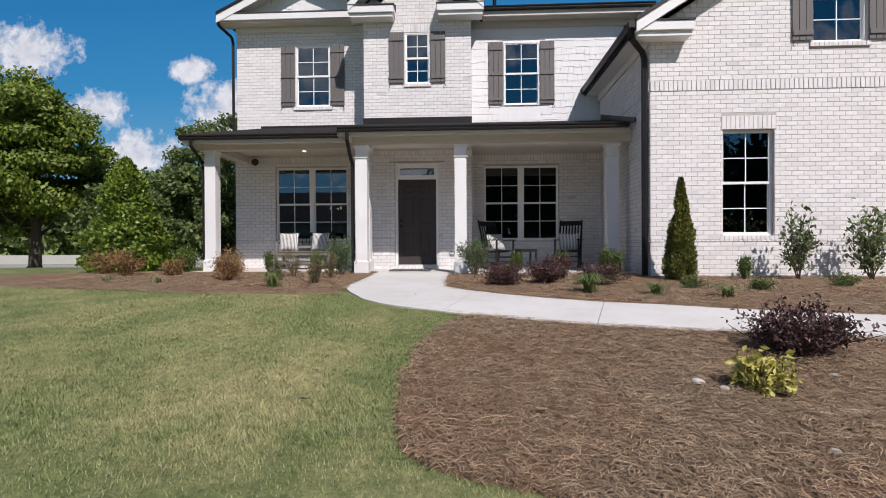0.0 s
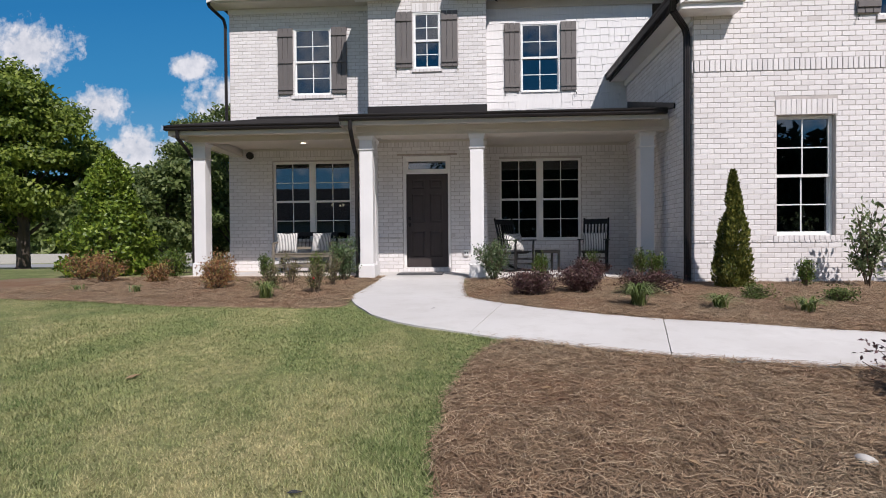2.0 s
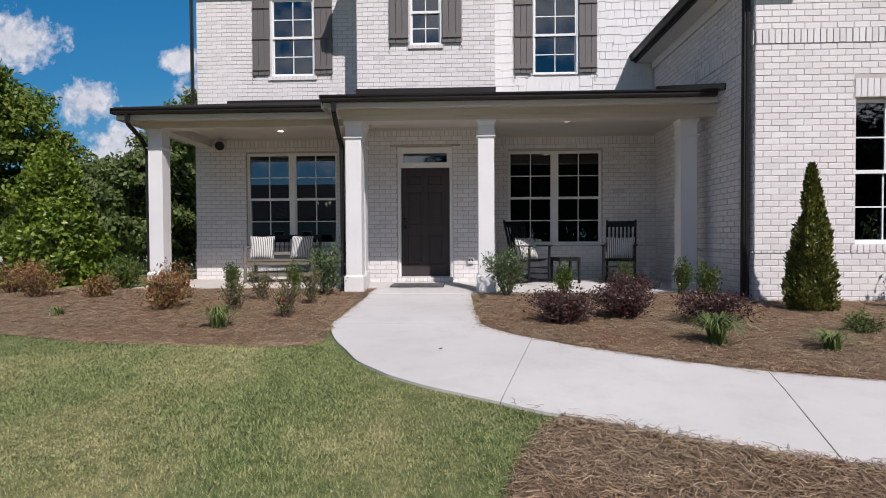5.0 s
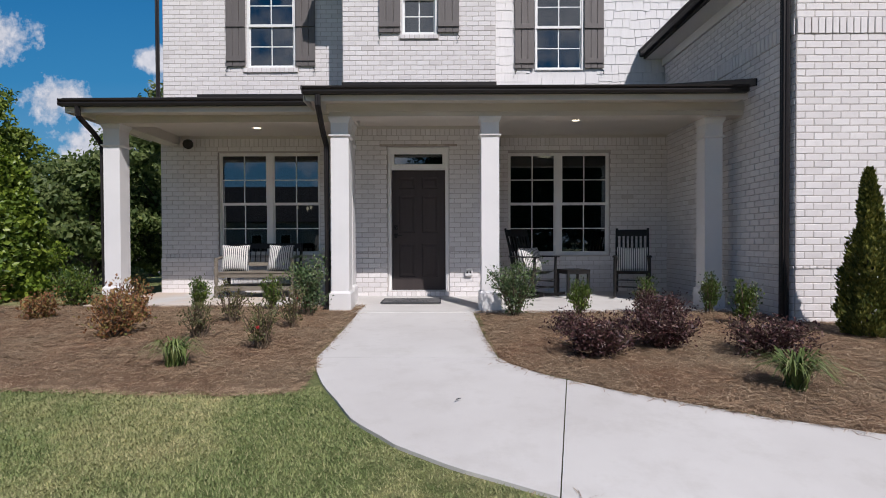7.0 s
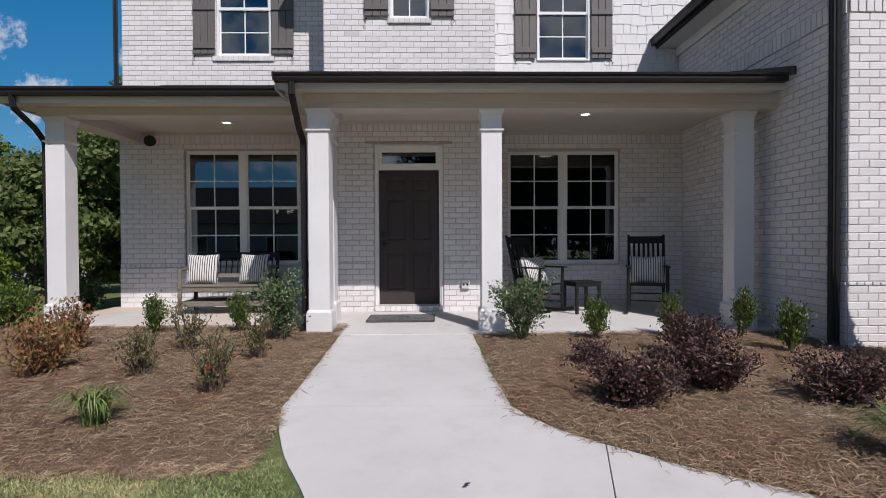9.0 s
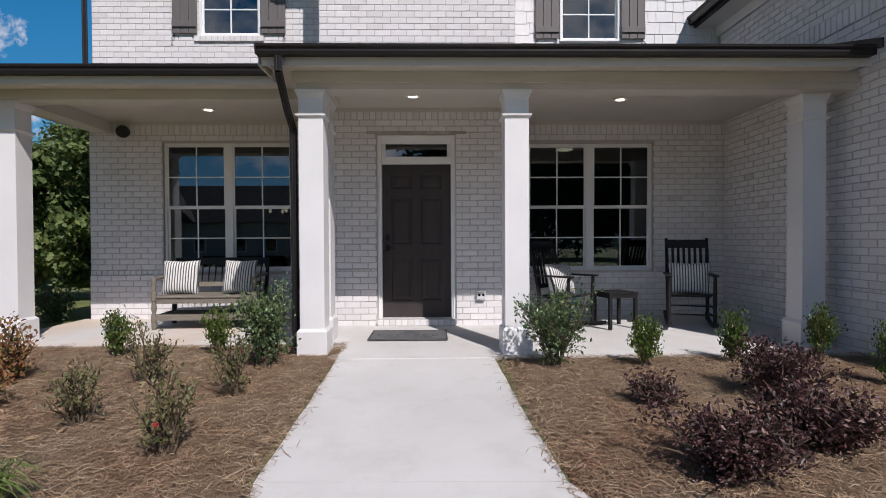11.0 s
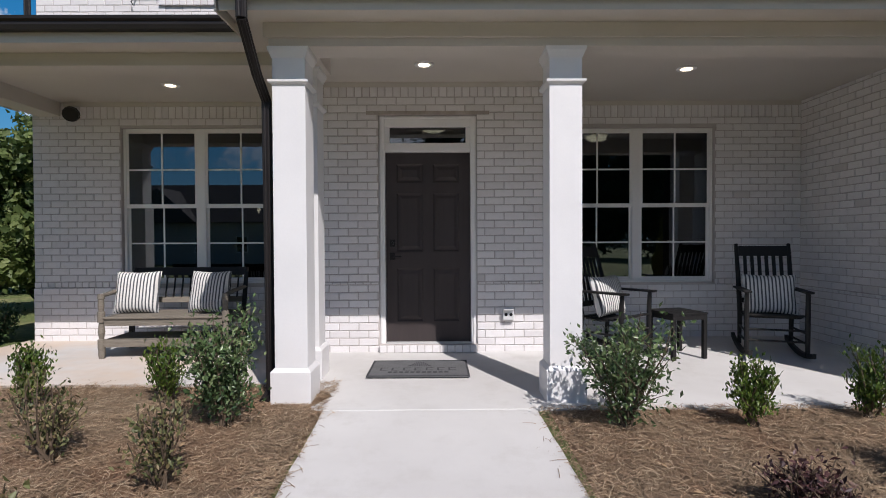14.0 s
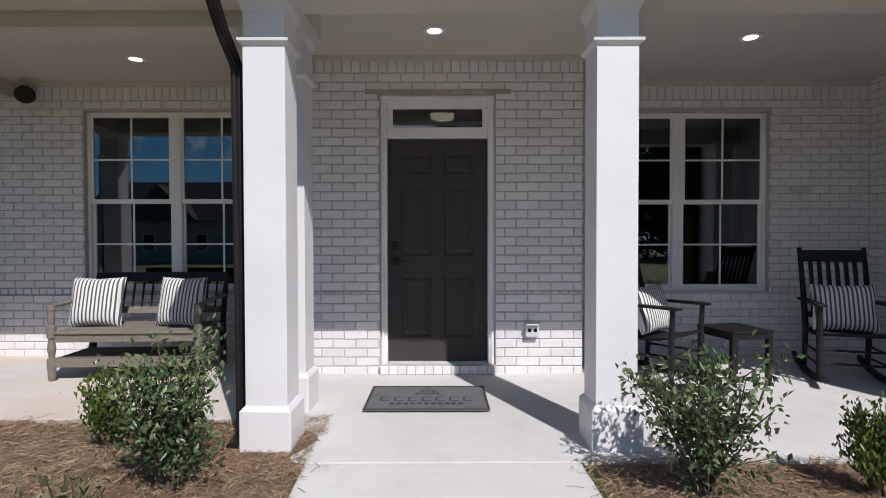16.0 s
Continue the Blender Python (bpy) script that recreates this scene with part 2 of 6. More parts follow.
L_BOX = leaf_material("boxwood leaf", [(0, (0.035, 0.07, 0.014)), (0.6, (0.09, 0.145, 0.025)), (1, (0.18, 0.24, 0.045))], 0.4, 0.2)
L_CAM = leaf_material("dark glossy leaf", [(0, (0.04, 0.075, 0.03)), (0.6, (0.085, 0.135, 0.055)), (1, (0.19, 0.24, 0.12))], 0.3, 0.12)
L_VIB = leaf_material("pale new leaf", [(0, (0.07, 0.11, 0.045)), (0.5, (0.15, 0.20, 0.09)), (1, (0.30, 0.34, 0.19))], 0.4, 0.2)
L_PURPLE = leaf_material("dark purple leaf", [(0, (0.03, 0.014, 0.016)), (0.6, (0.075, 0.034, 0.038)), (0.9, (0.14, 0.065, 0.068)), (1, (0.22, 0.15, 0.13))], 0.45, 0.12)
L_RED = leaf_material("rusty nandina leaf", [(0, (0.17, 0.07, 0.035)), (0.4, (0.30, 0.13, 0.06)), (0.7, (0.34, 0.21, 0.09)), (1, (0.18, 0.20, 0.055))], 0.55, 0.2)
L_ROSE = leaf_material("dull rose leaf", [(0, (0.075, 0.085, 0.036)), (0.5, (0.145, 0.155, 0.065)), (1, (0.24, 0.185, 0.10))], 0.5, 0.15)
L_GOLD = leaf_material("golden cypress thread", [(0, (0.28, 0.26, 0.05)), (0.5, (0.52, 0.47, 0.12)), (1, (0.70, 0.64, 0.26))], 0.6, 0.2)
L_ARB = leaf_material("arborvitae spray", [(0, (0.06, 0.08, 0.018)), (0.5, (0.13, 0.15, 0.03)), (1, (0.23, 0.22, 0.05))], 0.6, 0.15)
L_LIR = leaf_material("strap leaf", [(0, (0.06, 0.10, 0.028)), (0.5, (0.13, 0.185, 0.055)), (0.9, (0.22, 0.27, 0.10)), (1, (0.42, 0.43, 0.24))], 0.4, 0.15)
PETAL = leaf_material("red petal", [(0, (0.35, 0.02, 0.02)), (1, (0.5, 0.04, 0.04))], 0.5)


# ---------------------------------------------------------------- building helpers
def box(bm, x0, x1, y0, y1, z0, z1, bevel=0.0):
    v = [bm.verts.new((x, y, z)) for z in (z0, z1) for y in (y0, y1) for x in (x0, x1)]
    fs = [bm.faces.new([v[i] for i in q]) for q in ((0, 2, 3, 1), (4, 5, 7, 6), (0, 1, 5, 4), (2, 6, 7, 3), (0, 4, 6, 2), (1, 3, 7, 5))]
    if bevel:
        es = list({e for f in fs for e in f.edges})
        bmesh.ops.bevel(bm, geom=es, offset=bevel, segments=2, affect="EDGES", profile=0.5)


def prism(bm, outline, y0, y1):
    """An outline in x, z drawn out along y."""
    a = [bm.verts.new((x, y0, z)) for x, z in outline]
    b = [bm.verts.new((x, y1, z)) for x, z in outline]
    n = len(a)
    bm.faces.new(a)
    bm.faces.new(b[::-1])
    for i in range(n):
        bm.faces.new((a[i], b[i], b[(i + 1) % n], a[(i + 1) % n]))


def prism_x(bm, outline, x0, x1):
    """An outline in y, z drawn out along x."""
    a = [bm.verts.new((x0, y, z)) for y, z in outline]
    b = [bm.verts.new((x1, y, z)) for y, z in outline]
    n = len(a)
    bm.faces.new(a[::-1])
    bm.faces.new(b)
    for i in range(n):
        bm.faces.new((a[i], a[(i + 1) % n], b[(i + 1) % n], b[i]))


def frustum(bm, cx, cy, z0, z1, h0, h1):
    a = [bm.verts.new((cx + sx * h0, cy + sy * h0, z0)) for sx, sy in ((-1, -1), (1, -1), (1, 1), (-1, 1))]
    b = [bm.verts.new((cx + sx * h1, cy + sy * h1, z1)) for sx, sy in ((-1, -1), (1, -1), (1, 1), (-1, 1))]
    bm.faces.new(a[::-1])
    bm.faces.new(b)
    for i in range(4):
        bm.faces.new((a[i], a[(i + 1) % 4], b[(i + 1) % 4], b[i]))


def tube(bm, pts, radii, sides=7):
    rings = []
    for i, p in enumerate(pts):
        p = Vector(p)
        d = (Vector(pts[min(i + 1, len(pts) - 1)]) - Vector(pts[max(i - 1, 0)])).normalized()
        a = d.orthogonal().normalized()
        b = d.cross(a)
        rings.append([bm.verts.new(p + radii[i] * (math.cos(k * math.tau / sides) * a + math.sin(k * math.tau / sides) * b)) for k in range(sides)])
    for r, s in zip(rings, rings[1:]):
        off = min(range(sides), key=lambda o: (r[0].co - s[o].co).length)
        for k in range(sides):
            bm.faces.new((r[k], r[(k + 1) % sides], s[(k + 1 + off) % sides], s[(k + off) % sides]))
    bm.faces.new(rings[0][::-1])
    bm.faces.new(rings[-1])


def lathe(bm, cx, cy, profile, sides=14):
    rings = [[bm.verts.new((cx + r * math.cos(k * math.tau / sides), cy + r * math.sin(k * math.tau / sides), z)) for k in range(sides)] for r, z in profile]
    for r, s in zip(rings, rings[1:]):
        for k in range(sides):
            bm.faces.new((r[k], r[(k + 1) % sides], s[(k + 1) % sides], s[k]))
    bm.faces.new(rings[0][::-1])
    bm.faces.new(rings[-1])


def part(name, bm, material, parent=None, label="", smooth=False):
    me = bpy.data.meshes.new(name)
    bmesh.ops.recalc_face_normals(bm, faces=bm.faces)
    bm.to_mesh(me)
    bm.free()
    me.materials.append(material)
    if smooth:
        me.polygons.foreach_set("use_smooth", [True] * len(me.polygons))
    ob = new(name, me)
    ob.parent = parent
    if label:
        ob["label"] = label
    return ob


def boxes(name, material, parent, *dims, bevel=0.0, label=""):
    bm = bmesh.new()
    for d in dims:
        box(bm, *d, bevel=bevel)
    return part(name, bm, material, parent, label)


def soup(name, verts, faces, material, parent=None, label="", kind=""):
    me = bpy.data.meshes.new(name)
    me.from_pydata(verts, [], faces)
    me.materials.append(material)
    ob = new(name, me)
    ob.parent = parent
    return tagged(ob, label, kind=kind)


def thing(name, label, category, group="", at=(0, 0, 0), turn=0):
    ob = new(name)
    ob.empty_display_size = 0.1
    ob.matrix_world = pose(*at, 0, 0, turn)
    return tagged(ob, label, category, group)


GROUND_Y = (-400, -60, -10, 0, 2, 4, 5, 6, 7.7, 10.5, 12.5, 16, 30, 60, 700)
GROUND_Z = (0, 0, 0.10, 0.26, 0.46, 0.70, 0.80, 0.88, 0.97, 1.03, 1.04, 1.0, 0.45, 0.2, 0.2)


def ground_z(x, y):
    return float(np.interp(y, GROUND_Y, GROUND_Z))


# ---------------------------------------------------------------- ground, walk and beds
def axis_steps(lo, hi, near_lo, near_hi, fine, growth=1.35):
    out = list(np.arange(near_lo, near_hi + 1e-6, fine))
    s, v = fine, near_hi
    while v < hi:
        s *= growth
        v += s
        out.append(min(v, hi))
    s, v = fine, near_lo
    while v > lo:
        s *= growth
        v -= s
        out.insert(0, max(v, lo))
    return out


def build_ground():
    xs, ys = axis_steps(-700, 700, -12, 12, 0.4), axis_steps(-400, 700, -4, 18, 0.4)
    verts = [(x, y, ground_z(x, y) + (0.012 * noise.noise((x * 0.7, y * 0.7, 0)) if -14 < x < 14 and -6 < y < 20 else 0)) for y in ys for x in xs]
    w = len(xs)
    faces = [(j * w + i, j * w + i + 1, (j + 1) * w + i + 1, (j + 1) * w + i) for j in range(len(ys) - 1) for i in range(w - 1)]
    ob = soup("ground", verts, faces, GRASS)
    tagged(ob, "sloping lawn of patchy green and straw-coloured turf", "lawn", kind="structure")


def resample(poly, n):
    p = np.array(poly, float)
    d = np.r_[0, np.cumsum(np.linalg.norm(np.diff(p, axis=0), axis=1))]
    s = np.linspace(0, d[-1], n)
    return np.c_[np.interp(s, d, p[:, 0]), np.interp(s, d, p[:, 1])]


WALK_PANELS = [
    ([(-1.86, 10.56), (-1.82, 9.14), (-1.81, 8.10)], [(-0.32, 10.56), (-0.30, 9.2), (-0.25, 8.07)]),
    ([(-1.81, 8.094), (-1.77, 7.86), (-1.64, 7.47), (-1.48, 7.12), (-1.27, 6.72), (-0.97, 6.35), (-0.67, 6.1), (-0.21, 5.84)], [(-0.25, 8.064), (-0.16, 7.84), (0.0, 7.62), (0.19, 7.43)]),
    ([(-0.204, 5.837), (0.06, 5.68), (0.45, 5.52), (0.86, 5.33), (1.33, 5.16)], [(0.196, 7.425), (0.5, 7.18), (0.8, 6.98), (1.2, 6.72), (1.73, 6.46)]),
    ([(1.337, 5.158), (2.05, 4.99), (2.66, 4.88), (3.74, 4.72), (5.0, 4.55)], [(1.737, 6.456), (2.34, 6.28), (2.98, 6.0), (4.42, 5.66), (5.6, 5.48)]),
    ([(5.013, 4.55), (8.0, 4.15), (14.0, 3.55)], [(5.613, 5.48), (8.4, 5.1), (14.2, 4.5)]),
]


def build_walk():
    walkway = thing("front_walk", "pale concrete front walk curving to the porch", "walkway")
    tagged(walkway, kind="structure")
    for outer, inner in WALK_PANELS:
        n, m = 26, 12
        a, b = resample(outer, n), resample(inner, n)
        for arr in (a, b):
            for i in range(1, n - 1):
                arr[i] += 0.012 * np.array([noise.noise((arr[i][0] * 3, arr[i][1] * 3, 5)), noise.noise((arr[i][0] * 3, arr[i][1] * 3, 9))])
        bm = bmesh.new()
        rows = []
        for i in range(n):
            rows.append([bm.verts.new((*(a[i] + (b[i] - a[i]) * k / m), ground_z(0, (a[i] + (b[i] - a[i]) * k / m)[1]) + 0.018)) for k in range(m + 1)])
        for r, s in zip(rows, rows[1:]):
            for k in range(m):
                bm.faces.new((r[k], s[k], s[k + 1], r[k + 1]))
        rim = [e for e in bm.edges if e.is_boundary]
        got = bmesh.ops.extrude_edge_only(bm, edges=rim)
        low = [g for g in got["geom"] if isinstance(g, bmesh.types.BMVert)]
        for v in low:
            v.co.z -= 0.09
        part("panel", bm, CONCRETE, walkway)


def left_edge_of_near_bed(y):
    return 0.035 * noise.noise((y * 3.1, 2.0, 0.0)) + float(np.interp(y, (0.2, 1.0, 1.6, 2.34, 2.44, 2.55, 2.7, 3.09, 3.59, 4.36, 4.97, 5.4, 5.73), (4.5, 3.0, 1.4, 0.42, 0.1, -0.12, -0.25, -0.34, -0.39, -0.35, -0.22, -0.06, 0.16)))


def bed_front_west(x):
    return 0.05 * noise.noise((x * 2.7, 7.0, 0.0)) + float(np.interp(x, (-9.5, -7.8, -6.7, -5.75, -4.8, -3.8, -3.0, -2.2, -1.9, -1.65), (9.0, 8.3, 7.95, 7.8, 7.55, 7.25, 7.17, 7.12, 7.15, 7.3)))


def bed_front_east(x):
    return float(np.interp(x, (-0.3, -0.2, 0.0, 0.5, 1.2, 1.73, 2.34, 2.98, 4.42, 8.4, 12), (8.3, 7.95, 7.6, 7.13, 6.67, 6.42, 6.24, 5.96, 5.62, 5.05, 4.7)))


def walk_inner_x(y):
    return float(np.interp(y, (5.0, 5.5, 5.9, 6.1, 7.1, 7.5, 8.1, 9.1, 10.6), (2.0, 0.6, -0.3, -0.65, -1.47, -1.65, -1.81, -1.82, -1.86)))


def sheet(name, label, rows, lift):
    """A bed laid over the ground from rows of points in plan, thickest at its middle."""
    verts, faces = [], []
    w = len(rows[0])
    for j, row in enumerate(rows):
        for i, (x, y) in enumerate(row):
            e = min(i, w - 1 - i, j, len(rows) - 1 - j) / 3.0 if not on_walk(x, y) else -1.6
            verts.append((x, y, ground_z(x, y) + lift * min(1, e) + 0.004 + 0.012 * noise.noise((x * 4, y * 4, 3))))
    for j in range(len(rows) - 1):
        for i in range(w - 1):
            a = j * w + i
            faces.append((a, a + 1, a + w + 1, a + w))
    ob = soup(name, verts, faces, BED)
    tagged(ob, label, "mulch bed", "mulch beds", "structure")
    return ob


def build_beds():
    ys = np.linspace(0.2, 5.72, 60)
    sheet("mulch_bed", "brown pine straw bed between the lawn and the walk", [[(left_edge_of_near_bed(y) + (11 - left_edge_of_near_bed(y)) * (k / 70) ** 1.5, y) for k in range(71)] for y in ys], 0.02)
    xs = np.linspace(-9.5, -1.72, 90)
    sheet("mulch_bed", "brown pine straw bed of shrubs before the porch bench", [[(min(x, walk_inner_x(bed_front_west(x) + (11.4 - bed_front_west(x)) * k / 34) + 0.03), bed_front_west(x) + (11.4 - bed_front_west(x)) * k / 34) for x in xs] for k in range(35)], 0.025)
    xs = np.linspace(-0.32, 12, 110)
    sheet("mulch_bed", "brown pine straw bed along the brick wall", [[(x, bed_front_east(x) + (10.62 - bed_front_east(x)) * k / 34) for x in xs] for k in range(35)], 0.022)


def in_beds(x, y):
    if 0.2 < y < 5.73 and x > left_edge_of_near_bed(y) and not on_walk(x, y):
        return 1
    if x < -1.72 and bed_front_west(x) < y < 11.3 and x < walk_inner_x(y):
        return 2
    if x > -0.3 and bed_front_east(x) < y < 10.6:
        return 3
    return 0


WALK_OUT = [p for o, i in WALK_PANELS for p in o]
WALK_IN = [p for o, i in WALK_PANELS for p in i]


def inside(poly, x, y):
    hit = False
    j = len(poly) - 1
    for i in range(len(poly)):
        (xi, yi), (xj, yj) = poly[i], poly[j]
        if (yi > y) != (yj > y) and x < (xj - xi) * (y - yi) / (yj - yi) + xi:
            hit = not hit
        j = i
    return hit


WALK_POLY = WALK_OUT + WALK_IN[::-1]


def on_walk(x, y):
    return inside(WALK_POLY, x, y)


def build_grass():
    rng = np.random.default_rng(4)
    verts, faces = [], []
    want = [(-4.5, 1.2, 2.0, 7.6, 420000), (-9, -2, 4.0, 9.5, 150000)]
    for x0, x1, y0, y1, n in want:
        for x, y, a, h, lean in zip(rng.uniform(x0, x1, n), rng.uniform(y0, y1, n), rng.uniform(0, math.tau, n), rng.uniform(0.008, 0.026, n), rng.uniform(0.3, 1.4, n)):
            if (x > left_edge_of_near_bed(y) + 0.03 if y < 5.73 else on_walk(x, y)) or on_walk(x + 0.03, y) or (y > 7 and (bed_front_west(x) + 0.05 < y or x > -1.5)):
                continue
            edge = min(x - x0, y - y0, 1.2) / 1.2
            if edge < 1 and (x * 7919.0 + y * 104729.0) % 1.0 > edge:
                continue
            h *= (1 + 0.7 * noise.noise((x * 0.9, y * 0.9, 7))) * (1.0 if y < 4.5 else 0.7)
            z = ground_z(x, y) + 0.004
            c, s = math.cos(a), math.sin(a)
            wd = 0.0022 if y < 5 else 0.003
            k = len(verts)
            verts += [(x - s * wd, y + c * wd, z), (x + s * wd, y - c * wd, z), (x + c * h * lean, y + s * h * lean, z + h)]
            faces.append((k, k + 1, k + 2))
    ob = soup("grass", verts, faces, BLADES)
    tagged(ob, "short mown grass blades, green mixed with dry straw", "grass", kind="stuff")


def build_needles():
    rng = np.random.default_rng(6)
    for label, x0, x1, y0, y1, n, which, wd in (
        ("loose brown pine needles matted over the bed by the lawn", -0.6, 5.5, 1.6, 5.75, 125000, 1, 0.0016),
        ("loose brown pine needles matted around the rose bushes", -7.5, -1.6, 7.1, 11.3, 115000, 2, 0.0015),
        ("loose brown pine needles matted along the brick wall", -0.4, 7.5, 5.2, 10.6, 120000, 3, 0.0015),
    ):
        verts, faces = [], []
        xs, ys = rng.uniform(x0, x1, n), rng.uniform(y0, y1, n)
        an, ln, be = rng.uniform(0, math.tau, n), rng.uniform(0.04, 0.13, n), rng.normal(0, 0.35, n)
        up = rng.uniform(0.018, 0.05, n)
        tilt = rng.normal(0, 0.12, n)
        for x, y, a, l, b, u, tl in zip(xs, ys, an, ln, be, up, tilt):
            if in_beds(x, y) != which or (x1 - x < 1.5 and (x * 7919.0 + y * 104729.0) % 1.0 > (x1 - x) / 1.5 and x > 0):
                continue
            if which == 2:
                u *= min(1, max(0.3, (y - bed_front_west(x)) / 0.4))
            z = ground_z(x, y) + u + 0.012 * noise.noise((x * 4, y * 4, 3))
            k = len(verts)
            for s, ang in ((-0.5, a - b), (0, a), (0.5, a + b)):
                px, py = x + math.cos(ang) * l * s, y + math.sin(ang) * l * s
                dx, dy = -math.sin(ang) * wd, math.cos(ang) * wd
                pz = max(z + tl * l * s - abs(s) * 0.012, ground_z(px, py) + 0.012)
                verts += [(px - dx, py - dy, pz), (px + dx, py + dy, pz + 0.001)]
            faces += [(k, k + 1, k + 3, k + 2), (k + 2, k + 3, k + 5, k + 4)]
        ob = soup("pine_straw", verts, faces, NEEDLES)
        tagged(ob, label, "pine straw", kind="stuff")


def build_stray_needles():
    rng = np.random.default_rng(16)
    verts, faces = [], []
    edges = [inner for outer, inner in WALK_PANELS[:4]] + [WALK_PANELS[k][0] for k in (0, 2, 3)]
    for line in edges:
        for x, y in resample(line, 90):
            px, py = x + rng.normal(0, 0.05), y + rng.normal(0, 0.05)
            a, l = rng.uniform(0, math.tau), rng.uniform(0.04, 0.12)
            z = ground_z(px, py) + 0.021
            dx, dy = math.cos(a) * l / 2, math.sin(a) * l / 2
            nx, ny = -math.sin(a) * 0.0015, math.cos(a) * 0.0015
            k = len(verts)
            verts += [(px - dx - nx, py - dy - ny, z), (px - dx + nx, py - dy + ny, z + 0.001), (px + nx, py + ny, z + 0.006), (px - nx, py - ny, z + 0.005), (px + dx + nx, py + dy + ny, z + 0.002), (px + dx - nx, py + dy - ny, z)]
            faces += [(k, k + 1, k + 2, k + 3), (k + 3, k + 2, k + 4, k + 5)]
    ob = soup("pine_straw", verts, faces, NEEDLES)
    tagged(ob, "stray pine needles scattered along the edges of the walk", "pine straw", kind="stuff")


# ---------------------------------------------------------------- brick walls
COURSE, LONG, JOINT = 0.0812, 0.2065, 0.010


def brick_mesh(w, h, d=0.008, seed=0):
    """The face of one brick in x and z about its middle, standing out along -y, with worn edges."""
    rnd = random.Random(seed)
    e = 0.0035
    vs = []
    for yy, ins in ((0.004, 0), (-d + e, 0), (-d, e)):
        for sx, sz in ((-1, -1), (1, -1), (1, 1), (-1, 1)):
            j = rnd.uniform(-0.0016, 0.0016)
            vs.append((sx * (w / 2 - ins) + j, yy + rnd.uniform(-0.001, 0.001), sz * (h / 2 - ins) + j))
    fs = []
    for a in (0, 4):
        for k in range(4):
            fs.append((a + k, a + (k + 1) % 4, a + 4 + (k + 1) % 4, a + 4 + k))
    fs.append((8, 9, 10, 11))
    return vs, fs


def bricks_of(u0, u1, z0, z1, holes, soldiers=(), top=None):
    """Places (u, z, width, height, out) of the bricks of a wall between u0 and u1; soldiers: bands of upright bricks (z low, z high, out, u from, u to)."""
    out = []
    z, row = z0, 0
    while z < z1 - 0.02:
        h = min(COURSE, z1 - z)
        band = next((s for s in soldiers if s[0] - 0.01 <= z < s[1] - 0.02 and len(s) == 3), None)
        if band:
            h = band[1] - z
        zc = z + h / 2
        spans = [(u0, u1)]
        if top:
            lo, hi = top(zc + h / 2)
            spans = [(max(u0, lo), min(u1, hi))]
        for a, b, c, d in holes:
            if z + h > c + 0.015 and z < d - 0.015:
                spans = [q for s, e in spans for q in ((s, min(e, a)), (max(s, b), e)) if q[1] - q[0] > 0.03]
        step = 0.0812 if band else LONG
        shift = 0 if band else (row % 2) * LONG / 2
        first = u0 - shift
        for s, e in spans:
            u = first + math.floor((s - first) / step) * step
            while u < e - 1e-4:
                a, b = max(u, s), min(u + step, e)
                if b - a > 0.025:
                    out.append(((a + b) / 2, zc, b - a - JOINT, h - JOINT, band[2] if band else 0.0))
                u += step
        z += h
        row += 1
    return out


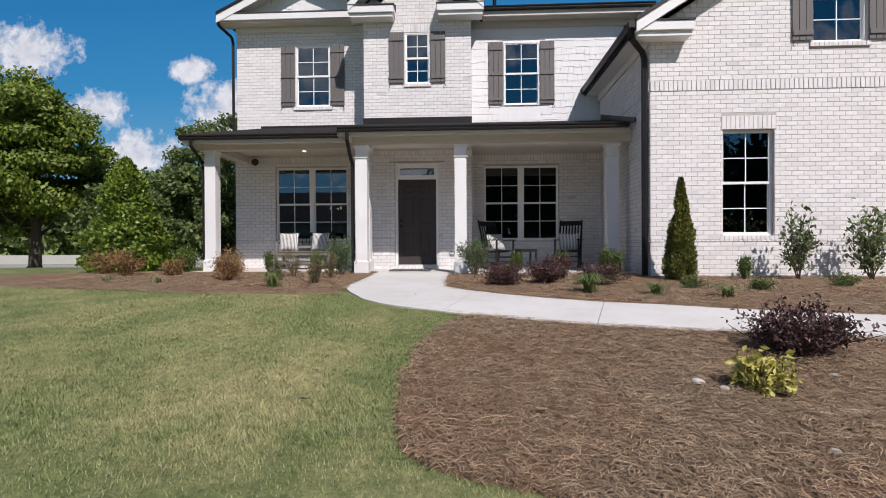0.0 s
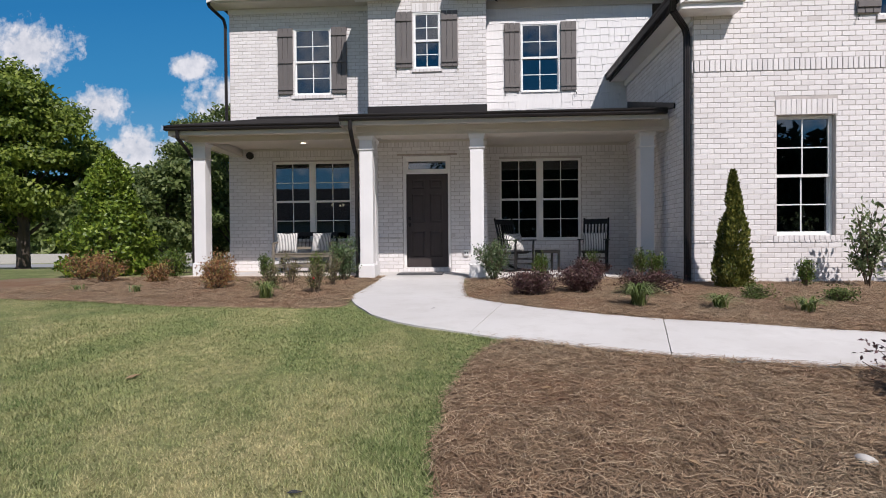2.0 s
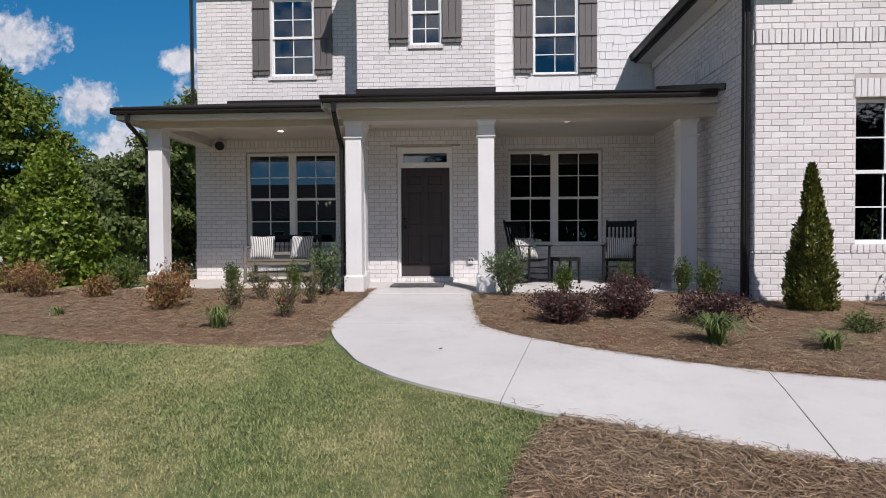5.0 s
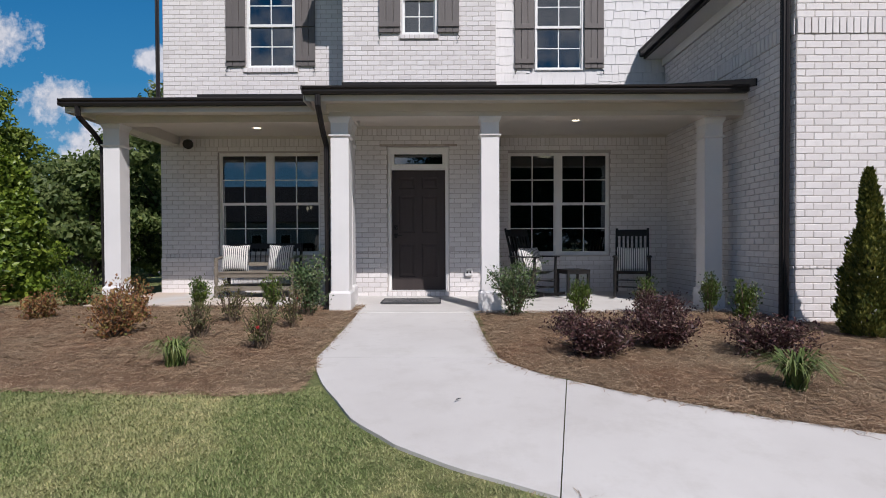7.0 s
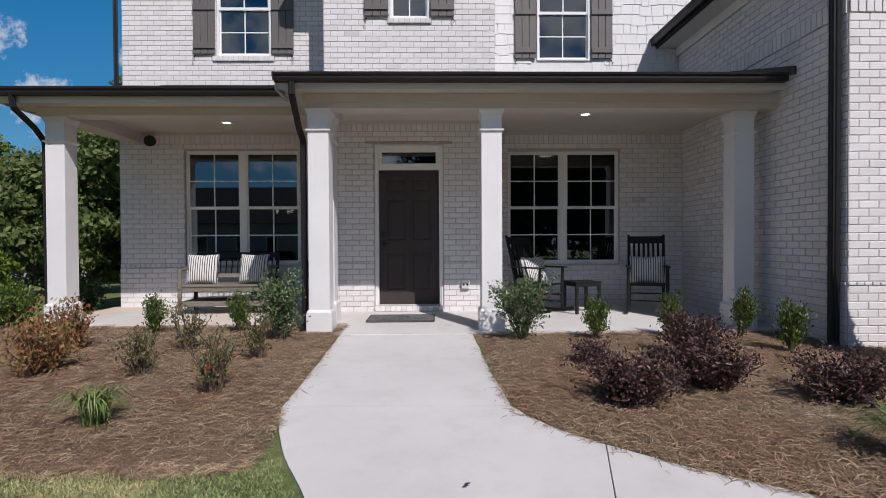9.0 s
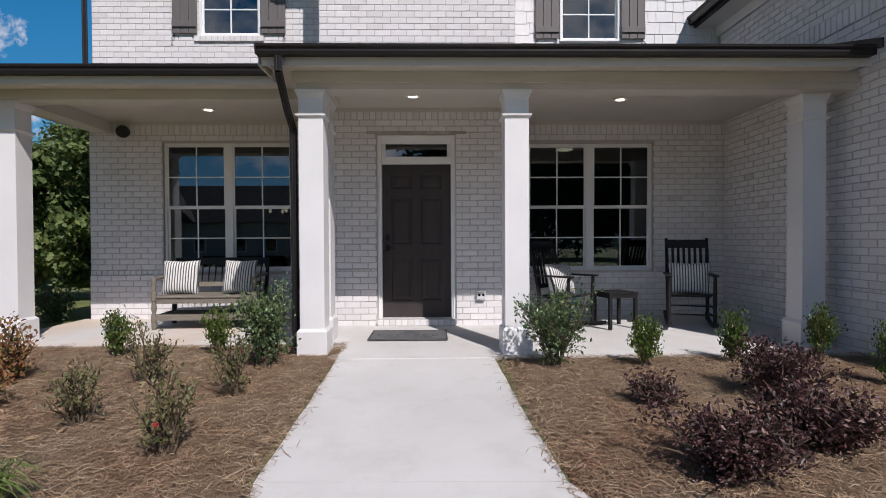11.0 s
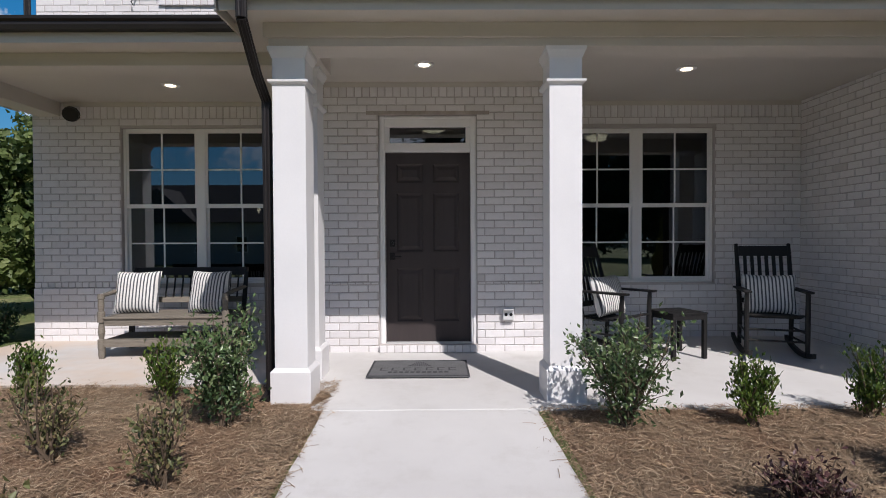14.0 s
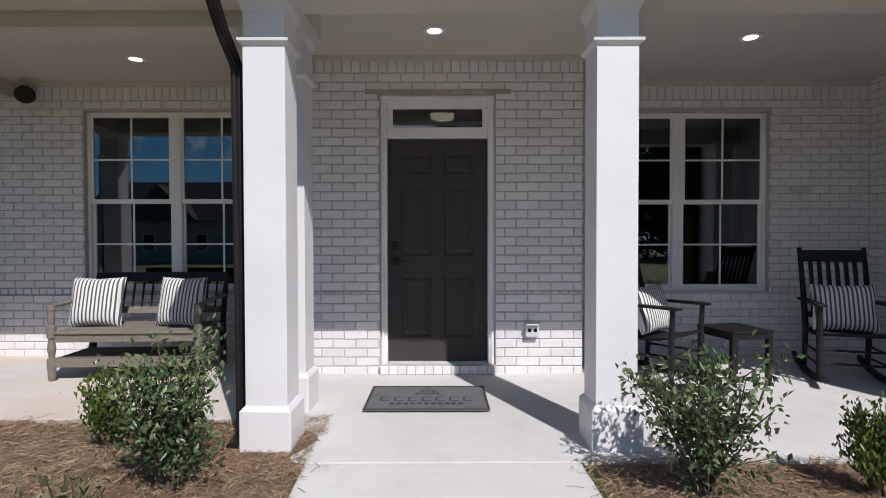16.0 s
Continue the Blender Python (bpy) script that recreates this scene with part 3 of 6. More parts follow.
def brick_wall(name, label, place, u0, u1, z0, z1, holes, soldiers=(), thick=0.25, top=None, near=None, plinth=None, depth=0.008):
    """place maps wall coordinates (u along, out towards the viewer, z) to the world, as a matrix."""
    wall = thing(name, label, "wall")
    tagged(wall, kind="structure")
    bm = bmesh.new()
    us = sorted({u0, u1, *[min(max(v, u0), u1) for h in holes for v in h[:2]]})
    for a, b in zip(us, us[1:]):
        zs = [(z0, z1)]
        for h in holes:
            if h[0] < (a + b) / 2 < h[1]:
                zs = [q for s, e in zs for q in ((s, min(e, h[2])), (max(s, h[3]), e)) if q[1] - q[0] > 1e-3]
        for s, e in zs:
            if top and e == z1:
                ta, tb = top_z(top, a, z1), top_z(top, b, z1)
                apex = top_z(top, sum(top(99)) / 2, z1)
                outline = [(a, s), (b, s), (b, tb)]
                c = sum(top(99)) / 2
                if a < c < b:
                    outline.append((c, apex))
                outline.append((a, ta))
                prism(bm, outline, 0.0, thick)
            else:
                box(bm, a, b, 0.0, thick, s, e)
    core = part("mortar", bm, MORTAR, wall)
    core.matrix_local = place
    places = bricks_of(u0, u1, z0, z1, holes, soldiers, top)
    key = near or (lambda u, z: z)
    full = [p for p in places if abs(p[2] - (LONG - JOINT)) < 1e-4 and abs(p[3] - (COURSE - JOINT)) < 1e-4]
    full.sort(key=lambda p: key(p[0], p[1]))
    singles = set(full[:280])
    me_list = []
    for k in range(4):
        vs, fs = brick_mesh(LONG - JOINT, COURSE - JOINT, depth, k)
        me = bpy.data.meshes.new("brick")
        me.from_pydata(vs, [], fs)
        me.materials.append(BRICK)
        me_list.append(me)
    rnd = random.Random(len(places))
    verts, faces = [], []
    for p in places:
        u, z, w, h, o = p
        if plinth and z < plinth:
            o += 0.022
        o += rnd.uniform(-0.0012, 0.0012)
        if p in singles:
            ob = new("brick", me_list[rnd.randrange(4)])
            ob.parent = wall
            ob.matrix_local = place @ Matrix.Translation((u, -o, z)) @ pose(0, 0, 0, 0, rnd.gauss(0, 0.25), 0)
        else:
            vs, fs = brick_mesh(w, h, depth, rnd.randrange(1000))
            k = len(verts)
            verts += [(x + u, y - o, zz + z) for x, y, zz in vs]
            faces += [tuple(i + k for i in q) for q in fs]
    rest = soup("brickwork", verts, faces, BRICK, wall, kind="stuff")
    rest.matrix_local = place
    if plinth:
        bm = bmesh.new()
        us = [(u0, u1)]
        for a, b, c, d in holes:
            if c < plinth - 0.1:
                us = [q for s, e in us for q in ((s, min(e, a)), (max(s, b), e)) if q[1] - q[0] > 0.01]
        for s, e in us:
            box(bm, s, e, -0.022, -0.001, z0, plinth)
        part("plinth_backing", bm, MORTAR, wall).matrix_local = place
    return wall


def top_z(top, u, z1):
    lo, hi = 0.0, 40.0
    for _ in range(40):
        m = (lo + hi) / 2
        a, b = top(m)
        if a <= u <= b:
            lo = m
        else:
            hi = m
    return min(lo, 40)


def facing(y):
    return Matrix.Translation((0, y, 0))


DOOR = (-1.652, -0.616, 1.0, 3.592)
WIN_A, WIN_B = (-4.825, -2.965, 1.76, 3.632), (0.47, 2.323, 1.745, 3.617)
WIN_1, WIN_2, WIN_3 = (-4.298, -3.416, 5.182, 6.744), (-1.403, -0.812, 5.455, 6.676), (0.987, 1.881, 5.158, 6.75)
WIN_R, WIN_R2 = (4.656, 5.557, 1.77, 3.677), (6.225, 7.15, 5.2, 6.85)
WING_X, WING_Y, ENTRY_Y, REAR_Y, UPPER_Y, SHAKE_Y = 3.376, 9.67, 12.38, 13.15, 13.2, 13.32


def gable(a, b, z_eave, slope):
    c = (a + b) / 2

    def limits(z):
        if z >= 99:
            return c, c
        if z <= z_eave:
            return a, b
        k = (z - z_eave) / slope
        return (a + k, b - k) if a + k <= b - k else (1, 0)

    return limits


def build_walls():
    mid = lambda u, z: abs(u + 1.1) + abs(z - 2.2) * 0.8
    brick_wall("wall_entry", "white painted brick wall round the front door", facing(ENTRY_Y), -2.39, 0.17, 1.07, 4.02, [DOOR], [(3.715, 4.02, 0.0), (1.75, 1.83, 0.008)], near=mid)
    brick_wall("wall_porch_west", "white painted brick porch wall behind the bench", facing(REAR_Y), -5.87, -2.39, 1.07, 4.02, [WIN_A], [(3.715, 4.02, 0.0), (1.71, 1.79, 0.008)], near=lambda u, z: abs(u + 3.5) + abs(z - 2.2), plinth=1.71)
    brick_wall("wall_porch_east", "white painted brick porch wall behind the rocking chairs", facing(REAR_Y), 0.17, WING_X, 1.07, 4.02, [WIN_B], [(3.715, 4.02, 0.0), (1.71, 1.79, 0.008)], near=lambda u, z: abs(u - 1.6) + abs(z - 2.2))
    wing_top = gable(WING_X, 10.0, 5.5, 0.62)
    brick_wall("wall_wing_front", "sunlit white painted brick gable wall of the wing", facing(WING_Y), WING_X, 10.0, 0.93, 7.45, [WIN_R, WIN_R2, (4.635, 5.58, 3.677, 3.92), (4.6, 5.62, 1.695, 1.77), (6.16, 7.2, 5.12, 5.2)], [(4.34, 4.57, 0.012), (1.62, 1.70, 0.01)], top=wing_top, near=lambda u, z: abs(u - 4.2) + abs(z - 2.5), depth=0.005)
    side = Matrix.Translation((WING_X, 0, 0)) @ pose(0, 0, 0, 0, 0, -90)
    brick_wall("wall_wing_side", "shaded white painted brick side of the wing", side, -REAR_Y - 0.1, -WING_Y - 0.006, 0.93, 5.46, [], [(4.34, 4.57, 0.012), (5.26, 5.46, 0.0), (1.62, 1.70, 0.01)], thick=0.2, near=lambda u, z: abs(u + 10.6) + abs(z - 2.6))
    brick_wall("wall_upper_west", "white painted brick upper wall with a shuttered window", facing(UPPER_Y), -5.84, -2.39, 4.3, 7.22, [WIN_1, (-4.36, -3.36, 5.1, 5.182)], [(7.0, 7.22, 0.0)], near=lambda u, z: abs(u + 3.9) + abs(z - 5.6), depth=0.005)
    bay_top = gable(-2.39, 0.17, 7.0, 0.95)
    brick_wall("wall_upper_bay", "white painted brick upper bay with a small window", facing(ENTRY_Y), -2.39, 0.17, 4.3, 8.1, [WIN_2, (-1.43, -0.785, 6.676, 6.87), (-1.43, -0.785, 5.385, 5.455)], [(6.85, 7.0, 0.0)], top=bay_top, near=lambda u, z: abs(u + 1.1) + abs(z - 5.6), depth=0.005)
    # returns of the bay and blank walls that close the house
    for nm, lb, d in (
        ("wall_bay_west", "painted brick return of the entry bay", (-2.385, -2.2, ENTRY_Y + 0.01, REAR_Y + 0.3, 1.07, 7.0)),
        ("wall_bay_east", "painted brick return of the entry bay", (0.0, 0.165, ENTRY_Y + 0.01, REAR_Y + 0.3, 1.07, 7.0)),
        ("wall_house_west", "plain side wall of the house", (-5.86, -5.6, REAR_Y + 0.26, 22, 0.9, 7.2)),
        ("wall_house_east", "plain side wall of the house", (9.75, 9.98, WING_Y + 0.26, 22, 0.6, 5.5)),
        ("wall_house_rear", "plain rear wall of the house", (-5.86, 9.98, 22, 22.25, 0.6, 7.2)),
    ):
        ob = boxes(nm, BRICK, None, d)
        tagged(ob, lb, "wall", kind="structure")
    # shake siding
    wall = thing("wall_upper_east", "white painted shake siding on the upper wall", "wall")
    tagged(wall, kind="structure")
    bm = bmesh.new()
    a, b, c, d = WIN_3
    for q in ((0.17, a, 4.3, 7.22), (b, WING_X + 0.6, 4.3, 7.22), (a, b, 4.3, c), (a, b, d, 7.22)):
        box(bm, q[0], q[1], SHAKE_Y, SHAKE_Y + 0.2, q[2], q[3])
    part("sheathing", bm, SIDING, wall)
    rnd = random.Random(8)
    z, meshes = 4.62, {}
    while z < 7.1:
        u = 0.17
        while u < WING_X + 0.5:
            w = rnd.choice((0.12, 0.16, 0.2, 0.25))
            s, e = max(u, 0.175), min(u + w, WING_X + 0.5)
            drop = rnd.choice((0, 0, 0.012, 0.03))
            if not (e > a - 0.02 and s < b + 0.02 and z + 0.2 > c - 0.03 and z < d + 0.03) and e - s > 0.04:
                k = (round(w, 2), drop)
                if k not in meshes or e - s < w - 0.01:
                    bm = bmesh.new()
                    prism_x(bm, [(0.0, 0.24), (-0.006, 0.24), (-0.017, -drop), (0.0, -drop)], 0.003, e - s - 0.004)
                    ob = part("shake", bm, SIDING, wall)
                    if e - s >= w - 0.01:
                        meshes[k] = ob.data
                else:
                    ob = new("shake", meshes[k])
                    ob.parent = wall
                ob.location = (s, SHAKE_Y, z)
            u += w
        z += 0.165


# ---------------------------------------------------------------- windows and doors
def sash_window(name, label, x0, x1, z0, z1, y, units=1, trim=None, room=True, sill=False):
    """Double-hung windows side by side in an opening of the wall whose face is at y."""
    trim = trim or VINYL
    win = thing(name, label, "window")
    tagged(win, kind="structure")
    fy = y + 0.05
    f = 0.030
    boxes("window_frame", trim, win, (x0, x0 + f, fy, fy + 0.12, z0, z1), (x1 - f, x1, fy, fy + 0.12, z0, z1), (x0 + f, x1 - f, fy, fy + 0.12, z1 - f, z1), (x0 + f, x1 - f, fy - 0.008, fy + 0.12, z0, z0 + f), bevel=0.004)
    inner = [(x0 + f, x1 - f)]
    if units == 2:
        m = (x0 + x1) / 2
        boxes("mullion", trim, win, (m - 0.055, m + 0.055, fy + 0.002, fy + 0.12, z0 + f, z1 - f), bevel=0.004)
        inner = [(x0 + f, m - 0.055), (m + 0.055, x1 - f)]
    mid = (z0 + z1) / 2 + 0.01
    for a, b in inner:
        for lo, hi, yy in ((z0 + f, mid, fy + 0.045), (mid - 0.03, z1 - f, fy + 0.015)):
            s = 0.023
            bm = bmesh.new()
            box(bm, a, a + s, yy, yy + 0.03, lo, hi)
            box(bm, b - s, b, yy, yy + 0.03, lo, hi)
            box(bm, a + s, b - s, yy, yy + 0.03, lo, lo + s + (0.012 if yy > fy + 0.03 else 0.024))
            box(bm, a + s, b - s, yy - 0.003, yy + 0.03, hi - s, hi)
            sash = part("sash", bm, trim, win)
            c = (a + b) / 2
            h = (lo + hi) / 2
            boxes("muntin", trim, sash, (c - 0.009, c + 0.009, yy + 0.006, yy + 0.024, lo + s, hi - s))
            boxes("muntin", trim, sash, (a + s, c - 0.009, yy + 0.007, yy + 0.023, h - 0.009, h + 0.009), (c + 0.009, b - s, yy + 0.007, yy + 0.023, h - 0.009, h + 0.009))
            bm = bmesh.new()
            box(bm, a + s - 0.004, b - s + 0.004, yy + 0.0125, yy + 0.0175, lo + s - 0.004, hi - s + 0.004)
            pane = part("pane", bm, GLASS, sash, "dark reflective glass pane")
            pane.visible_shadow = False
    return win


def room_behind(name, label, x0, x1, y0, y1, z0, z1):
    """Plain room walls, floor and ceiling seen through the glass."""
    ob = boxes(name, ROOMWALL, None, (x0 - 0.1, x0, y0, y1, z0, z1), (x1, x1 + 0.1, y0, y1, z0, z1), (x0 - 0.1, x1 + 0.1, y1, y1 + 0.1, z0, z1), (x0 - 0.1, x1 + 0.1, y0, y1 + 0.1, z1, z1 + 0.1))
    tagged(ob, label, "room", kind="structure")
    fl = boxes(name.replace("room", "floor"), ROOMFLOOR, None, (x0 - 0.1, x1 + 0.1, y0, y1 + 0.1, z0 - 0.1, z0))
    tagged(fl, "brown wooden floor of a dim room", "floor", kind="structure")


def curtain(x0, x1, y, z0, z1, label):
    bm = bmesh.new()
    n = 26
    rows = [[bm.verts.new((x0 + (x1 - x0) * i / n, y + 0.035 * math.sin(i * 1.9) + 0.01 * math.sin(i * 0.7), z)) for i in range(n + 1)] for z in (z0, (z0 + z1) / 2, z1)]
    for r, s in zip(rows, rows[1:]):
        for i in range(n):
            bm.faces.new((r[i], r[i + 1], s[i + 1], s[i]))
    ob = part("curtain", bm, CURTAIN, None, smooth=True)
    m = ob.modifiers.new("cloth", "SOLIDIFY")
    m.thickness = 0.004
    tagged(ob, label, "curtain", "curtains")


def shutters(win, y, group):
    a, b, c, d = win
    w = 0.36
    for x0 in (a - w - 0.015, b + 0.015):
        sh = thing("shutter", "taupe board and batten shutter beside a white window", "shutter", "window shutters")
        for k in range(3):
            boxes("board", SHUTTER, sh, (x0 + k * w / 3 + 0.003, x0 + (k + 1) * w / 3 - 0.003, y - 0.045, y - 0.02, c + 0.03, d + 0.005), bevel=0.004)
        for z in (c + 0.16, (c + d) / 2, d - 0.16) if d - c > 1.4 else (c + 0.16, d - 0.16):
            boxes("batten", SHUTTER, sh, (x0 + 0.006, x0 + w - 0.006, y - 0.066, y - 0.0455, z - 0.045, z + 0.045), bevel=0.004)
        bm = bmesh.new()
        s = x0 + 0.03 if x0 < a else x0 + w - 0.03
        e = -1 if x0 < a else 1
        tube(bm, [(s, y - 0.015, c + 0.01), (s, y - 0.05, c - 0.01), (s + e * 0.03, y - 0.055, c - 0.05), (s + e * 0.01, y - 0.055, c - 0.085)], [0.008, 0.008, 0.007, 0.006], 6)
        part("shutter_dog", bm, BLACKMETAL, sh, "black iron shutter hook")


def soldier_row(name, label, u0, u1, z0, z1, y, out):
    """An upright row of bricks over or under an opening, on its own bed of mortar."""
    row = thing(name, label, "brick trim")
    tagged(row, kind="structure")
    boxes("mortar", MORTAR, row, (u0, u1, y - out + 0.008, y + 0.09, z0, z1))
    n = max(1, round((u1 - u0) / 0.081))
    w = (u1 - u0) / n
    vs, fs = brick_mesh(w - JOINT, z1 - z0 - 0.006, 0.008, 3)
    me = bpy.data.meshes.new("brick")
    me.from_pydata(vs, [], fs)
    me.materials.append(BRICK)
    for k in range(n):
        ob = new("brick", me)
        ob.parent = row
        ob.location = (u0 + (k + 0.5) * w, y - out + 0.006, (z0 + z1) / 2)


def build_windows():
    sash_window("window_1", "double sash window with almond frame behind the bench", *WIN_A, REAR_Y, 2, TAN)
    sash_window("window_2", "double sash window with almond frame behind the rocking chairs", *WIN_B, REAR_Y, 2, TAN)
    sash_window("window_3", "white upper sash window between taupe shutters", *WIN_1, UPPER_Y - 0.05)
    sash_window("window_4", "small white upper sash window between taupe shutters", *WIN_2, ENTRY_Y - 0.05)
    sash_window("window_5", "white upper sash window in shake siding between shutters", *WIN_3, SHAKE_Y - 0.07)
    sash_window("window_6", "tall white sash window in the sunlit wing", *WIN_R, WING_Y + 0.03)
    sash_window("window_7", "white upper sash window in the wing gable", *WIN_R2, WING_Y - 0.02)
    for w, y in ((WIN_1, UPPER_Y), (WIN_2, ENTRY_Y), (WIN_3, SHAKE_Y - 0.01), (WIN_R2, WING_Y)):
        shutters(w, y, "")
    soldier_row("lintel", "upright painted brick lintel over the wing window", 4.635, 5.58, 3.677, 3.92, WING_Y, 0.01)
    soldier_row("sill", "painted brick sill under the wing window", 4.6, 5.62, 1.695, 1.77, WING_Y, 0.012)
    soldier_row("sill", "painted brick sill under the gable window", 6.16, 7.2, 5.12, 5.2, WING_Y, 0.035)
    soldier_row("sill", "painted brick sill under the upper window", -4.36, -3.36, 5.1, 5.182, UPPER_Y, 0.035)
    soldier_row("sill", "painted brick sill under the small upper window", -1.43, -0.785, 5.385, 5.455, ENTRY_Y, 0.03)
    soldier_row("lintel", "upright painted brick lintel over the small upper window", -1.43, -0.785, 6.676, 6.87, ENTRY_Y, 0.01)
    soldier_row("sill", "painted brick step below the front door", -1.652, -0.616, 1.085, 1.165, ENTRY_Y - 0.03, 0.03)
    room_behind("room_1", "dim greige room behind the bench window", -5.5, -2.1, REAR_Y + 0.27, 18, 1.1, 4.0)
    room_behind("room_2", "dim greige room behind the rocking chairs window", 0.2, 3.6, REAR_Y + 0.27, 18, 1.1, 4.0)
    room_behind("room_3", "dim greige hall behind the front door", -1.95, 0.05, ENTRY_Y + 0.3, 18, 1.1, 4.0)
    room_behind("room_4", "dim greige upper room", -5.5, 3.4, UPPER_Y + 0.45, 18, 4.4, 7.15)
    room_behind("room_5", "dim greige room in the wing", 3.7, 9.6, WING_Y + 0.27, 13, 1.0, 4.2)
    room_behind("room_6", "dim greige upper room in the wing", 4.7, 8.8, WING_Y + 0.27, 13, 4.4, 6.9)
    room_behind("room_7", "dim greige stair landing in the bay", -2.1, -0.05, ENTRY_Y + 0.27, 13.6, 4.4, 6.98)
    curtain(-4.72, -4.35, REAR_Y + 0.4, 1.2, 3.8, "pale grey curtain hanging inside the window")
    curtain(2.02, 2.36, REAR_Y + 0.4, 1.2, 3.8, "pale grey curtain hanging inside the window")


def build_door():
    door = thing("door_1", "closed dark brown six-panel front door", "door")
    tagged(door, kind="structure")
    x0, x1, y, z0, z1 = -1.585, -0.683, 12.46, 1.178, 3.205
    W, s = x1 - x0, 0.115
    cx = (x0 + x1) / 2
    rows = ((z0 + 0.22, z0 + 0.79), (z0 + 0.97, z0 + 1.60), (z0 + 1.71, z1 - 0.12))
    bm = bmesh.new()
    box(bm, x0, x0 + s, y, y + 0.044, z0, z1)
    box(bm, x1 - s, x1, y, y + 0.044, z0, z1)
    box(bm, cx - 0.055, cx + 0.055, y + 0.0005, y + 0.044, z0, z1)
    zs = [z0, *[v for r in rows for v in r], z1]
    for k in range(0, len(zs), 2):
        box(bm, x0 + s, cx - 0.055, y + 0.0005, y + 0.044, zs[k], zs[k + 1])
        box(bm, cx + 0.055, x1 - s, y + 0.0005, y + 0.044, zs[k], zs[k + 1])
    part("leaf_frame", bm, DOORPAINT, door)
    for a, b in ((x0 + s, cx - 0.055), (cx + 0.055, x1 - s)):
        for lo, hi in rows:
            bm = bmesh.new()
            rings = []
            for ins, yy in ((0, 0.002), (0.016, 0.014), (0.03, 0.014), (0.06, 0.004)):
                rings.append([bm.verts.new(p) for p in ((a + ins, y + yy, lo + ins), (b - ins, y + yy, lo + ins), (b - ins, y + yy, hi - ins), (a + ins, y + yy, hi - ins))])
            for r, q in zip(rings, rings[1:]):
                for k in range(4):
                    bm.faces.new((r[k], r[(k + 1) % 4], q[(k + 1) % 4], q[k]))
            bm.faces.new(rings[-1])
            part("panel", bm, DOORPAINT, door)
    boxes("leaf_back", DOORPAINT, door, (x0, x1, y + 0.0445, y + 0.05, z0, z1))
    # frame with transom
    ox0, ox1, oz1 = DOOR[0], DOOR[1], DOOR[3]
    fy = 12.405
    boxes("lintel_edge", STEEL, door, (-1.78, -0.48, 12.364, 12.3785, 3.594, 3.632), bevel=0.004, label="stained steel lintel edge")
    boxes("door_frame", TAN, door, (ox0, x0 - 0.004, fy, 12.58, 1.165, oz1), (x1 + 0.004, ox1, fy, 12.58, 1.165, oz1), (x0 - 0.004, x1 + 0.004, fy, 12.58, 3.475, oz1), (x0 - 0.004, x1 + 0.004, fy + 0.01, 12.58, z1 + 0.004, 3.305), bevel=0.006)
    boxes("frame_moulding", TAN, door, (ox0 + 0.012, ox0 + 0.035, fy - 0.014, fy, 1.165, oz1 - 0.012), (ox1 - 0.035, ox1 - 0.012, fy - 0.014, fy, 1.165, oz1 - 0.012), (ox0 + 0.035, ox1 - 0.035, fy - 0.014, fy, oz1 - 0.035, oz1 - 0.012), bevel=0.004)
    boxes("transom_sash", TAN, door, (x0 - 0.004, x0 + 0.045, fy + 0.02, 12.5, 3.305, 3.475), (x1 - 0.045, x1 + 0.004, fy + 0.02, 12.5, 3.305, 3.475), bevel=0.003)
    bm = bmesh.new()
    box(bm, x0 + 0.045, x1 - 0.045, 12.45, 12.456, 3.305, 3.475)
    part("transom_pane", bm, GLASS, door, "dark glass transom pane").visible_shadow = False
    boxes("threshold", PLASTIC, door, (x0, x1, 12.39, 12.52, 1.166, 1.178), bevel=0.003)
    # lever and deadbolt
    for z, nm in ((z0 + 0.92, "door_handle"), (z0 + 1.06, "deadbolt")):
        bm = bmesh.new()
        box(bm, x0 + 0.035, x0 + 0.095, y - 0.014, y, z - 0.04, z + 0.04, 0.006)
        if nm == "door_handle":
            tube(bm, [(x0 + 0.065, y - 0.01, z), (x0 + 0.065, y - 0.055, z), (x0 + 0.10, y - 0.06, z), (x0 + 0.17, y - 0.058, z)], [0.011, 0.011, 0.010, 0.008], 8)
        else:
            tube(bm, [(x0 + 0.065, y - 0.01, z), (x0 + 0.065, y - 0.035, z)], [0.02, 0.018], 10)
        part(nm, bm, BLACKMETAL, door, "black metal handle")


# ---------------------------------------------------------------- porch
SLAB = 1.085
BEAM_LOW, SOFFIT, CEILING_Z = 3.70, 3.87, 3.93


def slab_z(y):
    """The porch floor falls a little towards its front edge."""
    return float(np.interp(y, (10.575, 12.42), (1.052, SLAB)))


